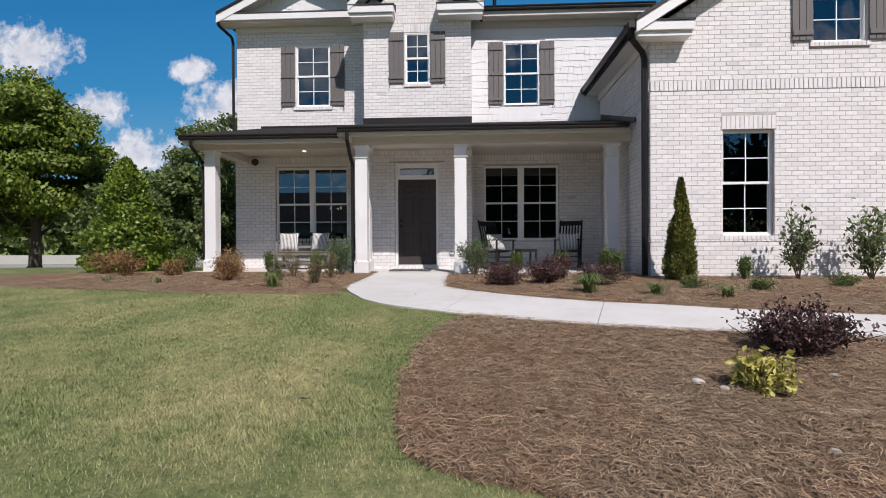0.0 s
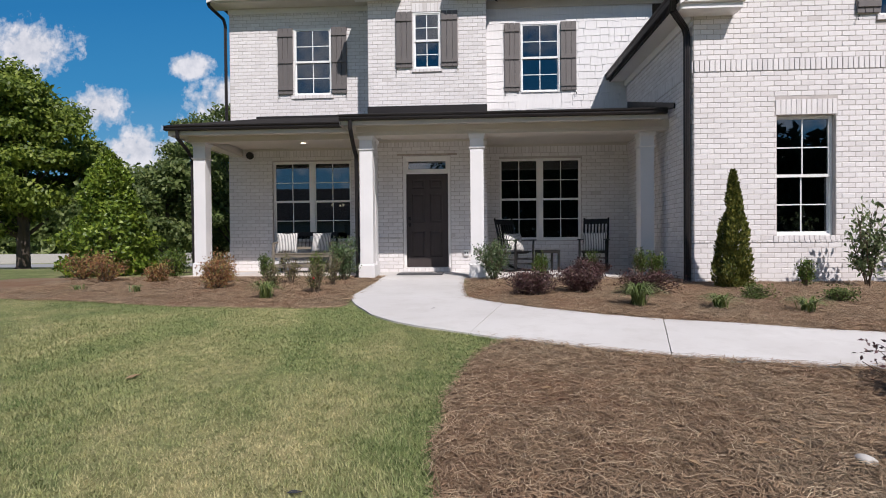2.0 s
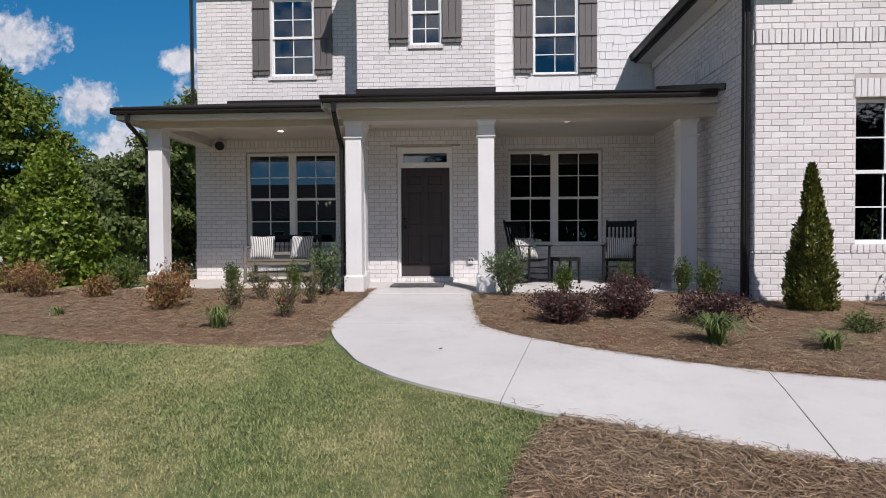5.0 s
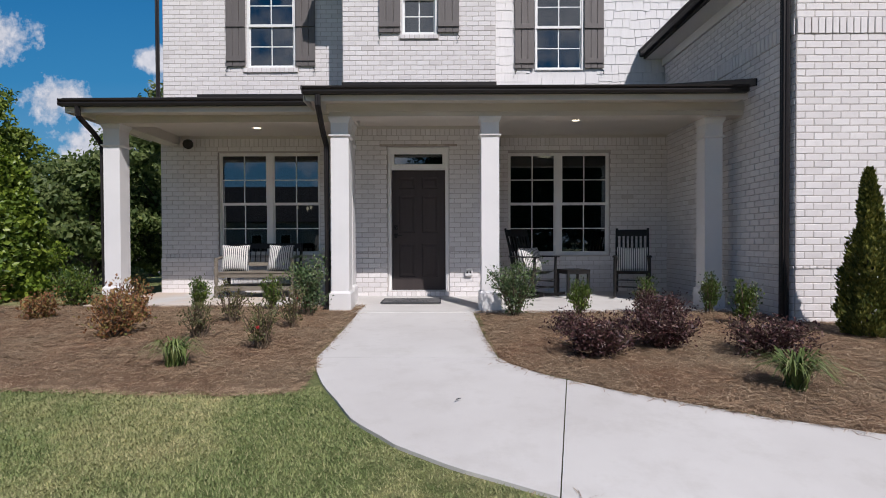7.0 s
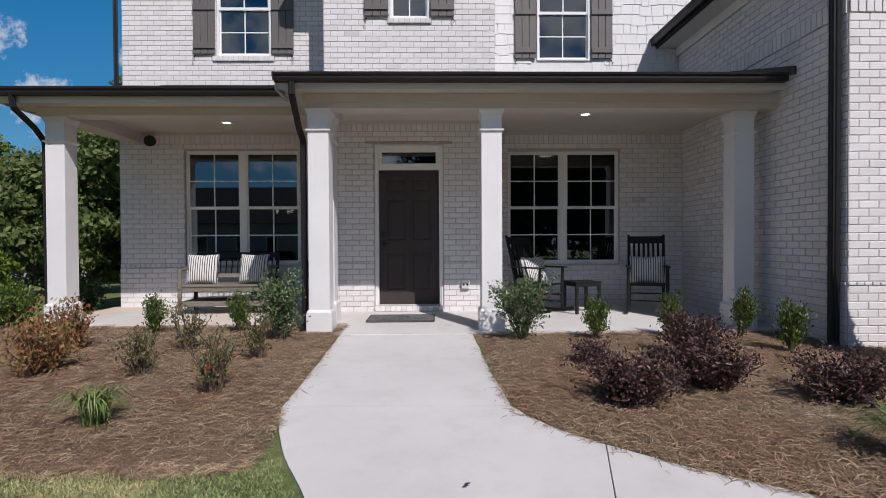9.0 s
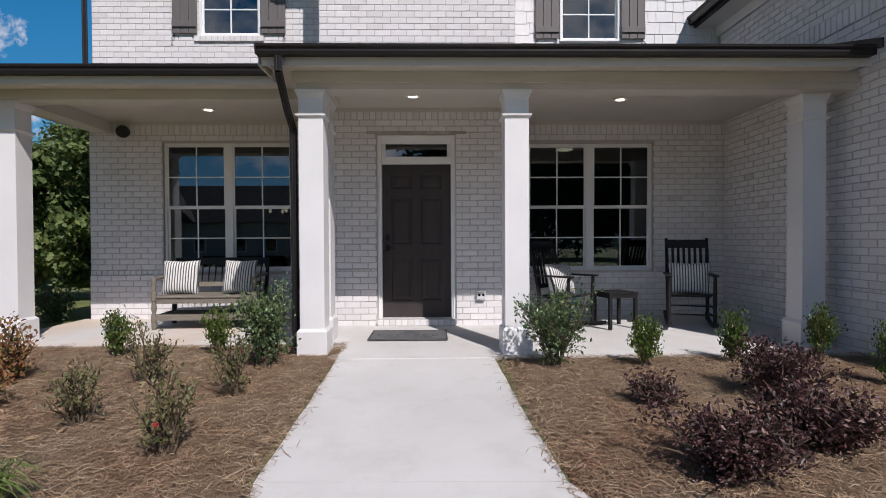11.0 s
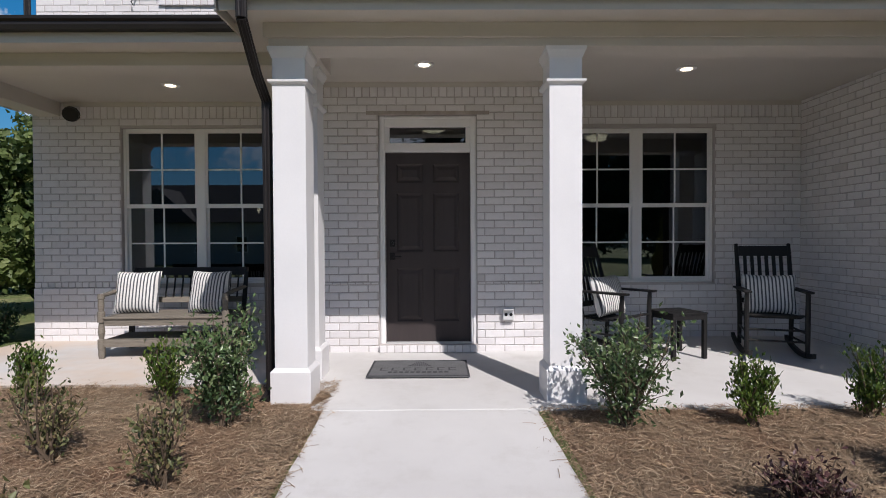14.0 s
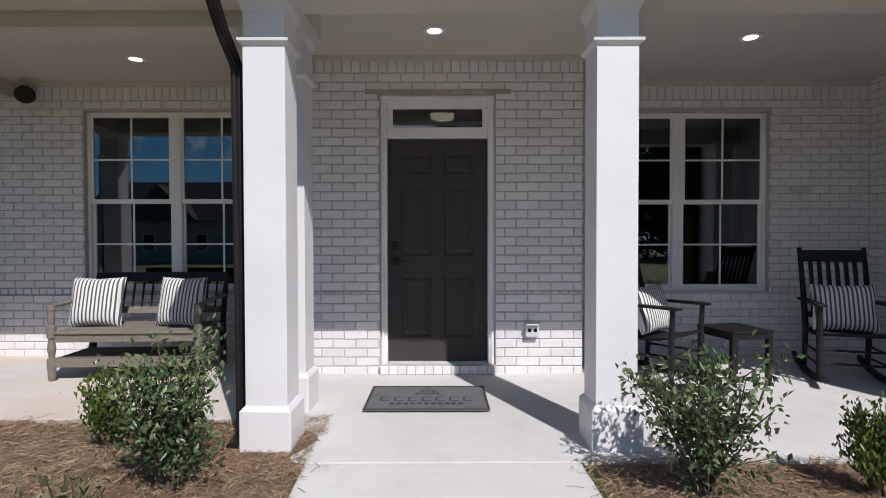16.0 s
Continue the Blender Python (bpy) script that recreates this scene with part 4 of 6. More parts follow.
def column(cx, cy, label, z0=SLAB, top=BEAM_LOW):
    col = thing("column", label, "column", "porch columns")
    h = 0.1225
    boxes("base", WHITE, col, (cx - h - 0.028, cx + h + 0.028, cy - h - 0.028, cy + h + 0.028, z0 - 0.06, z0 + 0.235), bevel=0.004)
    bm = bmesh.new()
    frustum(bm, cx, cy, z0 + 0.235, z0 + 0.262, h + 0.028, h + 0.004)
    part("base_moulding", bm, WHITE, col)
    boxes("shaft", WHITE, col, (cx - h, cx + h, cy - h, cy + h, z0 + 0.25, 3.44), bevel=0.003)
    bm = bmesh.new()
    frustum(bm, cx, cy, 3.42, 3.44, h + 0.001, h + 0.022)
    frustum(bm, cx, cy, 3.44, 3.457, h + 0.024, h + 0.026)
    part("collar", bm, WHITE, col)
    boxes("neck", WHITE, col, (cx - h + 0.001, cx + h - 0.001, cy - h + 0.001, cy + h - 0.001, 3.455, top), bevel=0.002)
    bm = bmesh.new()
    frustum(bm, cx, cy, top - 0.08, top - 0.03, h + 0.002, h + 0.022)
    frustum(bm, cx, cy, top - 0.03, top - 0.002, h + 0.025, h + 0.028)
    part("capital", bm, WHITE, col)
    return col


def gutter(name, label, x0, x1, y, z):
    g = thing(name, label, "gutter", "gutters")
    bm = bmesh.new()
    prism_x(bm, [(y + 0.10, z - 0.09), (y + 0.025, z - 0.09), (y + 0.012, z - 0.06), (y + 0.012, z - 0.04), (y - 0.008, z - 0.022), (y - 0.012, z), (y + 0.006, z), (y + 0.10, z - 0.02)], x0, x1)
    part("trough", bm, BRONZE, g)
    for x in (x0, x1):
        boxes("end_cap", BRONZE, g, (x - 0.004, x + 0.004, y - 0.012, y + 0.102, z - 0.093, z + 0.003))
    return g


def downspout(name, label, path, r=0.042):
    d = thing(name, label, "downspout", "downspouts")
    for k, (p, q) in enumerate(zip(path, path[1:])):
        bm = bmesh.new()
        tube(bm, [p, q], [r, r], 24)
        for i, v in enumerate(list(bm.verts)):
            if i % 2:
                v.co += (Vector(p).lerp(Vector(q), 0.0 if i < 24 else 1.0) - v.co) * 0.16
        part("pipe" if abs(p[2] - q[2]) > 0.8 else "elbow", bm, BRONZE, d)
    return d


def roof_slab(name, label, corners, thick, material, parent=None):
    bm = bmesh.new()
    up = [bm.verts.new(c) for c in corners]
    lo = [bm.verts.new((c[0], c[1], c[2] - thick)) for c in corners]
    n = len(up)
    bm.faces.new(up)
    bm.faces.new(lo[::-1])
    for i in range(n):
        bm.faces.new((up[i], lo[i], lo[(i + 1) % n], up[(i + 1) % n]))
    ob = part(name, bm, material, parent)
    if label:
        tagged(ob, label, "roof", kind="structure")
    return ob


def shingle_rows(parent, a, b, c, d, rows, n):
    """Thin overlapping courses on the plane from eave a-b to ridge d-c."""
    a, b, c, d = map(Vector, (a, b, c, d))
    nrm = (b - a).cross(d - a).normalized()
    bm = bmesh.new()
    for k in range(rows):
        t0, t1 = k / rows, (k + 1) / rows
        p0, p1, q1, q0 = a.lerp(d, t0), b.lerp(c, t0), b.lerp(c, t1), a.lerp(d, t1)
        vs = [bm.verts.new(v) for v in (p0 + nrm * 0.016, p1 + nrm * 0.016, q1 + nrm * 0.004, q0 + nrm * 0.004, p0, p1)]
        bm.faces.new(vs[:4])
        bm.faces.new((vs[4], vs[5], vs[1], vs[0]))
    part("shingle_courses", bm, SHINGLE, parent)


def recessed_light(x, y, z, name="recessed_light", label="lit round recessed light in the porch ceiling"):
    l = thing(name, label, "ceiling light", "porch lights")
    bm = bmesh.new()
    lathe(bm, x, y, [(0.092, z - 0.002), (0.092, z - 0.010), (0.085, z - 0.014), (0.056, z - 0.012), (0.054, z - 0.001)], 24)
    part("trim_ring", bm, WHITE, l)
    bm = bmesh.new()
    lathe(bm, x, y, [(0.052, z - 0.003), (0.052, z - 0.0125), (0.03, z - 0.0135)], 20)
    part("lens", bm, LAMP, l, "glowing lamp lens")


def build_porch():
    # floor
    slab = thing("porch_floor", "smooth pale concrete porch floor", "porch floor")
    tagged(slab, kind="structure")
    bm = bmesh.new()
    prism_x(bm, [(10.575, 0.86), (12.42, 0.86), (12.42, SLAB), (10.581, slab_z(10.581)), (10.575, slab_z(10.575) - 0.006)], -2.30, 3.372)
    part("slab", bm, CONCRETE, slab)
    boxes("slab", CONCRETE, slab, (-2.10, 3.372, 12.421, 13.2, 0.86, SLAB - 0.001))
    boxes("slab", MUDDY, slab, (-5.98, -2.305, 11.2, 13.2, 0.86, SLAB - 0.002), bevel=0.006)
    column(-2.125, 10.85, "square white painted front column beside a bronze downspout", 1.058)
    column(-0.072, 10.85, "square white painted front column beside the camellia bush", 1.058)
    column(3.04, 10.98, "square white painted column close to the wing wall")
    column(-2.185, 11.49, "square white painted column standing behind the front column", top=3.765)
    column(-5.645, 11.49, "square white painted corner column by the lawn", top=3.765)
    # beams
    for lb, d in (
        ("painted front beam over the porch columns", (-2.27, 3.37, 10.72, 10.97, BEAM_LOW, CEILING_Z)),
        ("painted beam over the bench side of the porch", (-5.79, -2.27, 11.335, 11.59, 3.765, CEILING_Z)),
        ("painted short beam between the two columns", (-2.25, -1.99, 10.97, 11.60, 3.765, CEILING_Z)),
        ("painted end beam of the porch", (-5.78, -5.52, 11.59, 13.13, 3.765, CEILING_Z)),
    ):
        ob = boxes("beam", CEIL, None, d, bevel=0.003)
        tagged(ob, lb, "beam", kind="structure")
    for lb, d in (("porch cornice board", (-2.3, 3.37, 10.695, 10.719, 3.76, SOFFIT)), ("porch cornice board", (-5.83, -2.31, 11.31, 11.334, 3.76, SOFFIT))):
        ob = boxes("trim", CEIL, None, d, bevel=0.004)
        tagged(ob, "greige painted moulding under the porch eave", "trim", kind="structure")
    ob = boxes("porch_ceiling", CEIL, None, (-2.3, 3.37, 10.97, 12.38, CEILING_Z, CEILING_Z + 0.05), (-5.79, -2.3, 11.59, 13.15, CEILING_Z, CEILING_Z + 0.05), (-2.3, 3.37, 12.38, 13.15, CEILING_Z, CEILING_Z + 0.05))
    tagged(ob, "smooth greige painted porch ceiling", "ceiling", kind="structure")
    ob = boxes("trim", CEIL, None, (-2.39, 0.17, ENTRY_Y - 0.032, ENTRY_Y - 0.014, CEILING_Z - 0.05, CEILING_Z), (0.2, 3.35, REAR_Y - 0.032, REAR_Y - 0.014, CEILING_Z - 0.05, CEILING_Z), (-5.48, -2.4, REAR_Y - 0.032, REAR_Y - 0.014, CEILING_Z - 0.05, CEILING_Z))
    tagged(ob, "greige frieze board between brick and ceiling", "trim", kind="structure")
    # eaves
    soff = boxes("soffit", CEIL, None, (-2.49, 3.25, 10.42, 10.72, SOFFIT, SOFFIT + 0.02), (-6.05, -2.52, 11.02, 11.335, SOFFIT, SOFFIT + 0.02), (-2.52, -2.27, 10.72, 11.335, SOFFIT, SOFFIT + 0.02), (-6.05, -5.79, 11.335, 13.2, SOFFIT, SOFFIT + 0.02))
    tagged(soff, "greige painted porch soffit", "soffit", kind="structure")
    fas = boxes("fascia", CEIL, None, (-2.5, 3.25, 10.405, 10.419, SOFFIT - 0.04, 4.0), (-6.06, -2.53, 11.005, 11.019, SOFFIT - 0.03, 4.02))
    tagged(fas, "greige painted fascia of the porch roof", "fascia", kind="structure")
    sf = boxes("fascia", CEIL, None, (-2.535, -2.521, 10.419, 11.005, SOFFIT - 0.04, 4.0), (-6.075, -6.051, 11.02, 13.19, SOFFIT - 0.03, 4.0))
    tagged(sf, "greige fascia at the ends of the porch roof", "fascia", kind="structure")
    gutter("gutter", "dark bronze gutter along the porch front", -2.52, 3.20, 10.305, 3.995)
    gutter("gutter", "dark bronze gutter over the bench side of the porch", -6.09, -2.54, 10.905, 4.01)
    roof = thing("porch_roof", "low dark shingled porch roof", "roof")
    tagged(roof, kind="structure")
    roof_slab("deck", "", [(-2.56, 10.38, 4.0), (3.21, 10.38, 4.0), (3.37, 12.36, 4.50), (-2.56, 12.36, 4.50)], 0.03, SHINGLE, roof)
    roof_slab("deck", "", [(0.18, 12.36, 4.50), (3.37, 12.36, 4.50), (3.37, 13.3, 4.60), (0.18, 13.3, 4.60)], 0.03, SHINGLE, roof)
    roof_slab("deck", "", [(-6.08, 10.98, 4.02), (-2.56, 10.98, 4.02), (-2.42, 13.19, 4.64), (-5.2, 13.19, 4.64)], 0.03, SHINGLE, roof)
    roof_slab("deck", "", [(-6.08, 10.98, 4.02), (-5.2, 13.19, 4.64), (-6.08, 13.6, 4.02)], 0.03, SHINGLE, roof)
    shingle_rows(roof, (-2.56, 10.38, 4.004), (3.20, 10.38, 4.004), (3.36, 12.36, 4.504), (-2.56, 12.36, 4.504), 15, 1)
    shingle_rows(roof, (-6.08, 10.98, 4.024), (-2.57, 10.98, 4.024), (-2.43, 13.19, 4.644), (-5.2, 13.19, 4.644), 15, 1)
    boxes("flashing", BRONZE, roof, (-2.4, 0.18, 12.33, 12.365, 4.49, 4.66), (0.19, 3.30, 13.26, 13.31, 4.56, 4.66), (-5.2, -2.4, 13.15, 13.18, 4.62, 4.70))
    bm = bmesh.new()
    prism_x(bm, [(10.40, 4.005), (10.40, 4.10), (13.1, 4.84), (13.1, 4.50)], 3.345, 3.362)
    part("step_flashing", bm, BRONZE, roof)
    downspout("downspout", "dark bronze downspout beside the front column", [(-2.33, 10.355, 3.90), (-2.33, 10.36, 3.76), (-2.335, 10.66, 3.48), (-2.335, 10.87, 3.34), (-2.335, 10.91, 1.10), (-2.34, 10.75, 1.06)], 0.037)
    downspout("downspout", "dark bronze downspout beside the corner column", [(-5.86, 10.96, 3.93), (-5.86, 10.98, 3.78), (-5.845, 11.3, 3.6), (-5.835, 11.46, 3.45), (-5.835, 11.48, 1.07)], 0.036)
    recessed_light(-3.85, 12.42, CEILING_Z)
    recessed_light(-1.15, 11.79, CEILING_Z)
    recessed_light(1.40, 11.93, CEILING_Z)
    # flood light under the ceiling
    spk = thing("security_light", "dark bronze security light on the porch wall", "wall light")
    bm = bmesh.new()
    tube(bm, [(-5.34, REAR_Y - 0.016, 3.80), (-5.34, REAR_Y - 0.05, 3.80)], [0.06, 0.055], 14)
    part("mount", bm, TAN, spk)
    bm = bmesh.new()
    tube(bm, [(-5.34, REAR_Y - 0.05, 3.80), (-5.33, REAR_Y - 0.09, 3.79), (-5.29, REAR_Y - 0.17, 3.76), (-5.275, REAR_Y - 0.21, 3.745)], [0.04, 0.07, 0.09, 0.082], 14)
    part("lamp_head", bm, BRONZE, spk)
    # covered outlet
    o = thing("outdoor_outlet", "grey weatherproof outlet on the brick by the door", "outlet")
    boxes("back_box", PLASTIC, o, (-0.35, -0.23, ENTRY_Y - 0.06, ENTRY_Y - 0.010, 1.42, 1.535), bevel=0.008)
    for x in (-0.316, -0.264):
        bm = bmesh.new()
        tube(bm, [(x, ENTRY_Y - 0.054, 1.482), (x, ENTRY_Y - 0.063, 1.482)], [0.019, 0.017], 12)
        part("socket", bm, BLACKMETAL, o)
    boxes("lid", PLASTIC, o, (-0.345, -0.235, ENTRY_Y - 0.10, ENTRY_Y - 0.05, 1.531, 1.541), bevel=0.003)
    # door mat: woven field, border, plain emblem and bars where its print stands
    m = thing("doormat", "grey rectangular doormat with a dark printed emblem", "doormat")
    x0, x1, y0, y1, z = -1.66, -0.755, 11.36, 11.95, slab_z(11.95) + 0.0015
    boxes("pad", MATGREY, m, (x0, x1, y0, y1, z, z + 0.011), bevel=0.003)
    boxes("border", MATDARK, m, (x0, x1, y0, y0 + 0.018, z + 0.0112, z + 0.014), (x0, x1, y1 - 0.018, y1, z + 0.0112, z + 0.014), (x0, x0 + 0.018, y0 + 0.018, y1 - 0.018, z + 0.0112, z + 0.014), (x1 - 0.018, x1, y0 + 0.018, y1 - 0.018, z + 0.0112, z + 0.014))
    cx = (x0 + x1) / 2
    for k in range(-5, 6):
        bm = bmesh.new()
        t = 0.17 - 0.011 * k * k / 2.2
        a = k * 0.022
        vs = [bm.verts.new(v) for v in ((cx + a - 0.005, 11.72, z + 0.0125), (cx + a + 0.005, 11.72, z + 0.0125), (cx + a * 0.75 + 0.004, 11.72 + max(t, 0.03), z + 0.0125), (cx + a * 0.75 - 0.004, 11.72 + max(t, 0.03), z + 0.0125))]
        bm.faces.new(vs)
        g = bmesh.ops.extrude_face_region(bm, geom=bm.faces[:])
        for v in g["geom"]:
            if isinstance(v, bmesh.types.BMVert):
                v.co.z -= 0.001
        part("emblem_ray", bm, MATDARK, m)
    for k in range(7):
        a = cx - 0.355 + k * 0.104
        boxes("print_bar", MATDARK, m, (a, a + 0.016, 11.565, 11.66, z + 0.0112, z + 0.0126), (a + 0.016, a + 0.07, 11.648, 11.66, z + 0.0112, z + 0.0126), (a + 0.016, a + 0.07, 11.565, 11.575, z + 0.0112, z + 0.0126))
    for k in range(11):
        a = cx - 0.275 + k * 0.0505
        boxes("print_bar", MATDARK, m, (a, a + 0.036, 11.478, 11.522, z + 0.0112, z + 0.0124))


# ---------------------------------------------------------------- roofs, eaves and gutters of the house
def gable_roof(name, label, a, b, z_eave, slope, y0, y1, over=0.0):
    """A gable roof over x from a to b; the front rake boards stand at y0."""
    roof = thing(name, label, "roof")
    tagged(roof, kind="structure")
    c, zr = (a + b) / 2, z_eave + (b - a) / 2 * slope
    roof_slab("slope", "", [(a, y0, z_eave + 0.12), (c, y0, zr + 0.12), (c, y1, zr + 0.12), (a, y1, z_eave + 0.12)], 0.05, SHINGLE, roof)
    roof_slab("slope", "", [(c, y0, zr + 0.12), (b, y0, z_eave + 0.12), (b, y1, z_eave + 0.12), (c, y1, zr + 0.12)], 0.05, SHINGLE, roof)
    for s, e in (((a, z_eave), (c, zr)), ((b, z_eave), (c, zr))):
        bm = bmesh.new()
        prism(bm, [(s[0], s[1] - 0.13), (e[0], e[1] - 0.13), (e[0], e[1] + 0.068), (s[0], s[1] + 0.068)], y0 + 0.004, y0 + 0.03)
        part("rake_board", bm, WHITE, roof)
        bm = bmesh.new()
        prism(bm, [(s[0], s[1] + 0.069), (e[0], e[1] + 0.069), (e[0], e[1] + 0.135), (s[0], s[1] + 0.135)], y0 - 0.02, y0 + 0.01)
        part("drip_edge", bm, BRONZE, roof)
    for s in (-1, 1):
        x = a if s < 0 else b
        bm = bmesh.new()
        prism(bm, [(x, z_eave - 0.05), (c, zr - 0.05), (c, zr - 0.07), (x, z_eave - 0.07)], y0 + 0.03, min(y1, y0 + 0.42))
        part("rake_soffit", bm, WHITE, roof)
    return roof


def eave_return(x0, x1, y0, y1, z, label):
    r = thing("eave_return", label, "eave return", "eave returns")
    boxes("fascia", WHITE, r, (x0, x1, y0, y1, z, z + 0.16), bevel=0.006)
    boxes("bed_moulding", WHITE, r, (x0 + 0.03, x1 - 0.03, y0 + 0.05, y1, z - 0.09, z), bevel=0.006)
    bm = bmesh.new()
    prism_x(bm, [(y0 - 0.02, z + 0.161), (y1, z + 0.161), (y1, z + 0.30), (y0 - 0.02, z + 0.185)], x0 - 0.015, x1 + 0.015)
    part("cap", bm, SHINGLE, r)


def build_roofs():
    # gable over the upper west wall
    gable_roof("roof_west_gable", "dark shingled gable roof with white rake boards", -6.15, -1.65, 7.32, 0.5, 12.72, 18.0)
    w = thing("wall_gable_west", "white shake siding in the west gable", "wall")
    tagged(w, kind="structure")
    bm = bmesh.new()
    prism(bm, [(-5.9, 7.46), (-1.9, 7.46), (-3.9, 8.5)], 13.12, 13.3)
    part("sheathing", bm, SIDING, w)
    rnd = random.Random(3)
    z = 7.48
    while z < 8.2:
        half = 2.0 - (z - 7.46) / 0.52
        u = -3.9 - half
        while u < -3.9 + half:
            wd = rnd.choice((0.14, 0.18, 0.24))
            boxes("shake", SIDING, w, (u + 0.003, min(u + wd, -3.9 + half) - 0.003, 13.085 + rnd.uniform(0, 0.01), 13.119, z - rnd.choice((0, 0.02, 0.03)), z + 0.155))
            u += wd
        z += 0.16
    cor = thing("cornice", "white boxed cornice under the west gable", "cornice")
    tagged(cor, kind="structure")
    boxes("fascia", WHITE, cor, (-6.15, -2.42, 12.74, 12.79, 7.25, 7.40), bevel=0.005)
    boxes("soffit", CEIL, cor, (-6.15, -2.42, 12.79, 13.2, 7.22, 7.25))
    boxes("frieze", WHITE, cor, (-5.86, -2.42, 13.165, 13.185, 7.10, 7.22), bevel=0.004)
    boxes("cap", SHINGLE, cor, (-6.12, -2.42, 12.73, 13.1, 7.401, 7.43))
    downspout("downspout", "dark bronze downspout at the house corner", [(-6.13, 12.78, 7.30), (-6.13, 12.80, 7.16), (-5.94, 13.12, 6.98), (-5.92, 13.16, 6.85), (-5.92, 13.17, 4.35)], 0.036)
    # bay gable with boxed returns
    gable_roof("roof_bay_gable", "small dark shingled bay gable with white rake boards", -2.68, 0.46, 7.18, 0.95, 11.98, 17.0)
    eave_return(-2.68, -1.62, 12.0, 12.37, 7.02, "white boxed eave return at the bay gable")
    eave_return(-0.62, 0.46, 12.0, 12.37, 7.02, "white boxed eave return at the bay gable")
    # main roof over the shake wall
    main = thing("roof_main", "low dark shingled main roof", "roof")
    tagged(main, kind="structure")
    roof_slab("slope", "", [(0.3, 12.92, 7.47), (6.0, 12.92, 7.47), (6.0, 17.6, 9.3), (0.3, 17.6, 9.3)], 0.05, SHINGLE, main)
    roof_slab("slope", "", [(-6.0, 17.6, 9.3), (9.9, 17.6, 9.3), (9.9, 22.4, 7.3), (-6.0, 22.4, 7.3)], 0.05, SHINGLE, main)
    boxes("soffit", CEIL, main, (0.46, 6.0, 12.97, 13.32, 7.27, 7.29))
    boxes("frieze", CEIL, main, (0.18, 6.0, 13.27, 13.295, 7.1, 7.27))
    boxes("fascia", CEIL, main, (0.46, 6.0, 12.93, 12.965, 7.26, 7.45))
    gutter("gutter", "dark bronze gutter under the main roof", 0.46, 4.6, 12.83, 7.47)
    bm = bmesh.new()
    tube(bm, [(0.78, 13.6, 7.75), (0.78, 13.6, 8.05)], [0.05, 0.05], 12)
    tube(bm, [(0.78, 13.6, 8.05), (0.78, 13.6, 8.10)], [0.075, 0.06], 12)
    vent = part("roof_vent", bm, BLACKMETAL, None)
    tagged(vent, "small black pipe vent on the main roof", "vent")
    # wing roof
    gable_roof("roof_wing", "dark shingled wing gable roof with white rake boards", 3.02, 10.36, 5.44, 0.62, 9.27, 17.0)
    eave_return(3.02, 4.02, 9.3, 9.655, 5.35, "white boxed eave return at the wing corner")
    wing = thing("cornice", "white soffit and frieze along the wing eave", "cornice")
    tagged(wing, kind="structure")
    boxes("soffit", WHITE, wing, (3.04, 3.36, 9.67, 13.9, 5.36, 5.38))
    boxes("frieze", WHITE, wing, (3.335, 3.362, 9.67, 13.3, 5.22, 5.36))
    boxes("fascia", BRONZE, wing, (3.0, 3.035, 9.31, 13.95, 5.36, 5.54))
    g = thing("gutter", "dark bronze gutter along the wing eave", "gutter", "gutters")
    bm = bmesh.new()
    prism(bm, [(3.0, 5.40), (2.93, 5.40), (2.918, 5.44), (2.918, 5.47), (2.90, 5.49), (2.895, 5.515), (3.0, 5.50)], 9.29, 13.95)
    part("trough", bm, BRONZE, g)
    boxes("end_cap", BRONZE, g, (2.893, 3.0, 9.284, 9.292, 5.395, 5.52))
    downspout("downspout", "dark bronze downspout at the wing corner", [(2.96, 9.40, 5.42), (2.97, 9.45, 5.28), (3.27, 9.74, 5.12), (3.305, 9.76, 5.0), (3.305, 9.765, 1.08), (3.28, 9.70, 1.0)], 0.052)


# ---------------------------------------------------------------- porch furniture
def cushion(x, y, z, size, turn, tilt, label, wide=1.0):
    n = 18
    verts, faces = [], []
    for side in (1, -1):
        for j in range(n + 1):
            for i in range(n + 1):
                u, v = i / n * 2 - 1, j / n * 2 - 1
                puff = ((1 - u ** 4) * (1 - v ** 4)) ** 0.55
                pin = 1 - 0.07 * (1 - abs(u * v)) * max(abs(u), abs(v)) ** 6
                verts.append((u * size / 2 * wide * pin, side * 0.075 * puff + 0.004 * noise.noise((u * 3, v * 3, side)), v * size / 2 * pin))
    m = (n + 1) ** 2
    for s in range(2):
        for j in range(n):
            for i in range(n):
                a = s * m + j * (n + 1) + i
                q = (a, a + 1, a + n + 2, a + n + 1)
                faces.append(q if s == 0 else q[::-1])
    me = bpy.data.meshes.new("cushion")
    me.from_pydata(verts, [], faces)
    me.materials.append(STRIPES)
    me.polygons.foreach_set("use_smooth", [True] * len(me.polygons))
    ob = new("cushion", me)
    ob.matrix_world = pose(x, y, z, tilt, 0, turn)
    return tagged(ob, label, "cushion", "striped cushions")


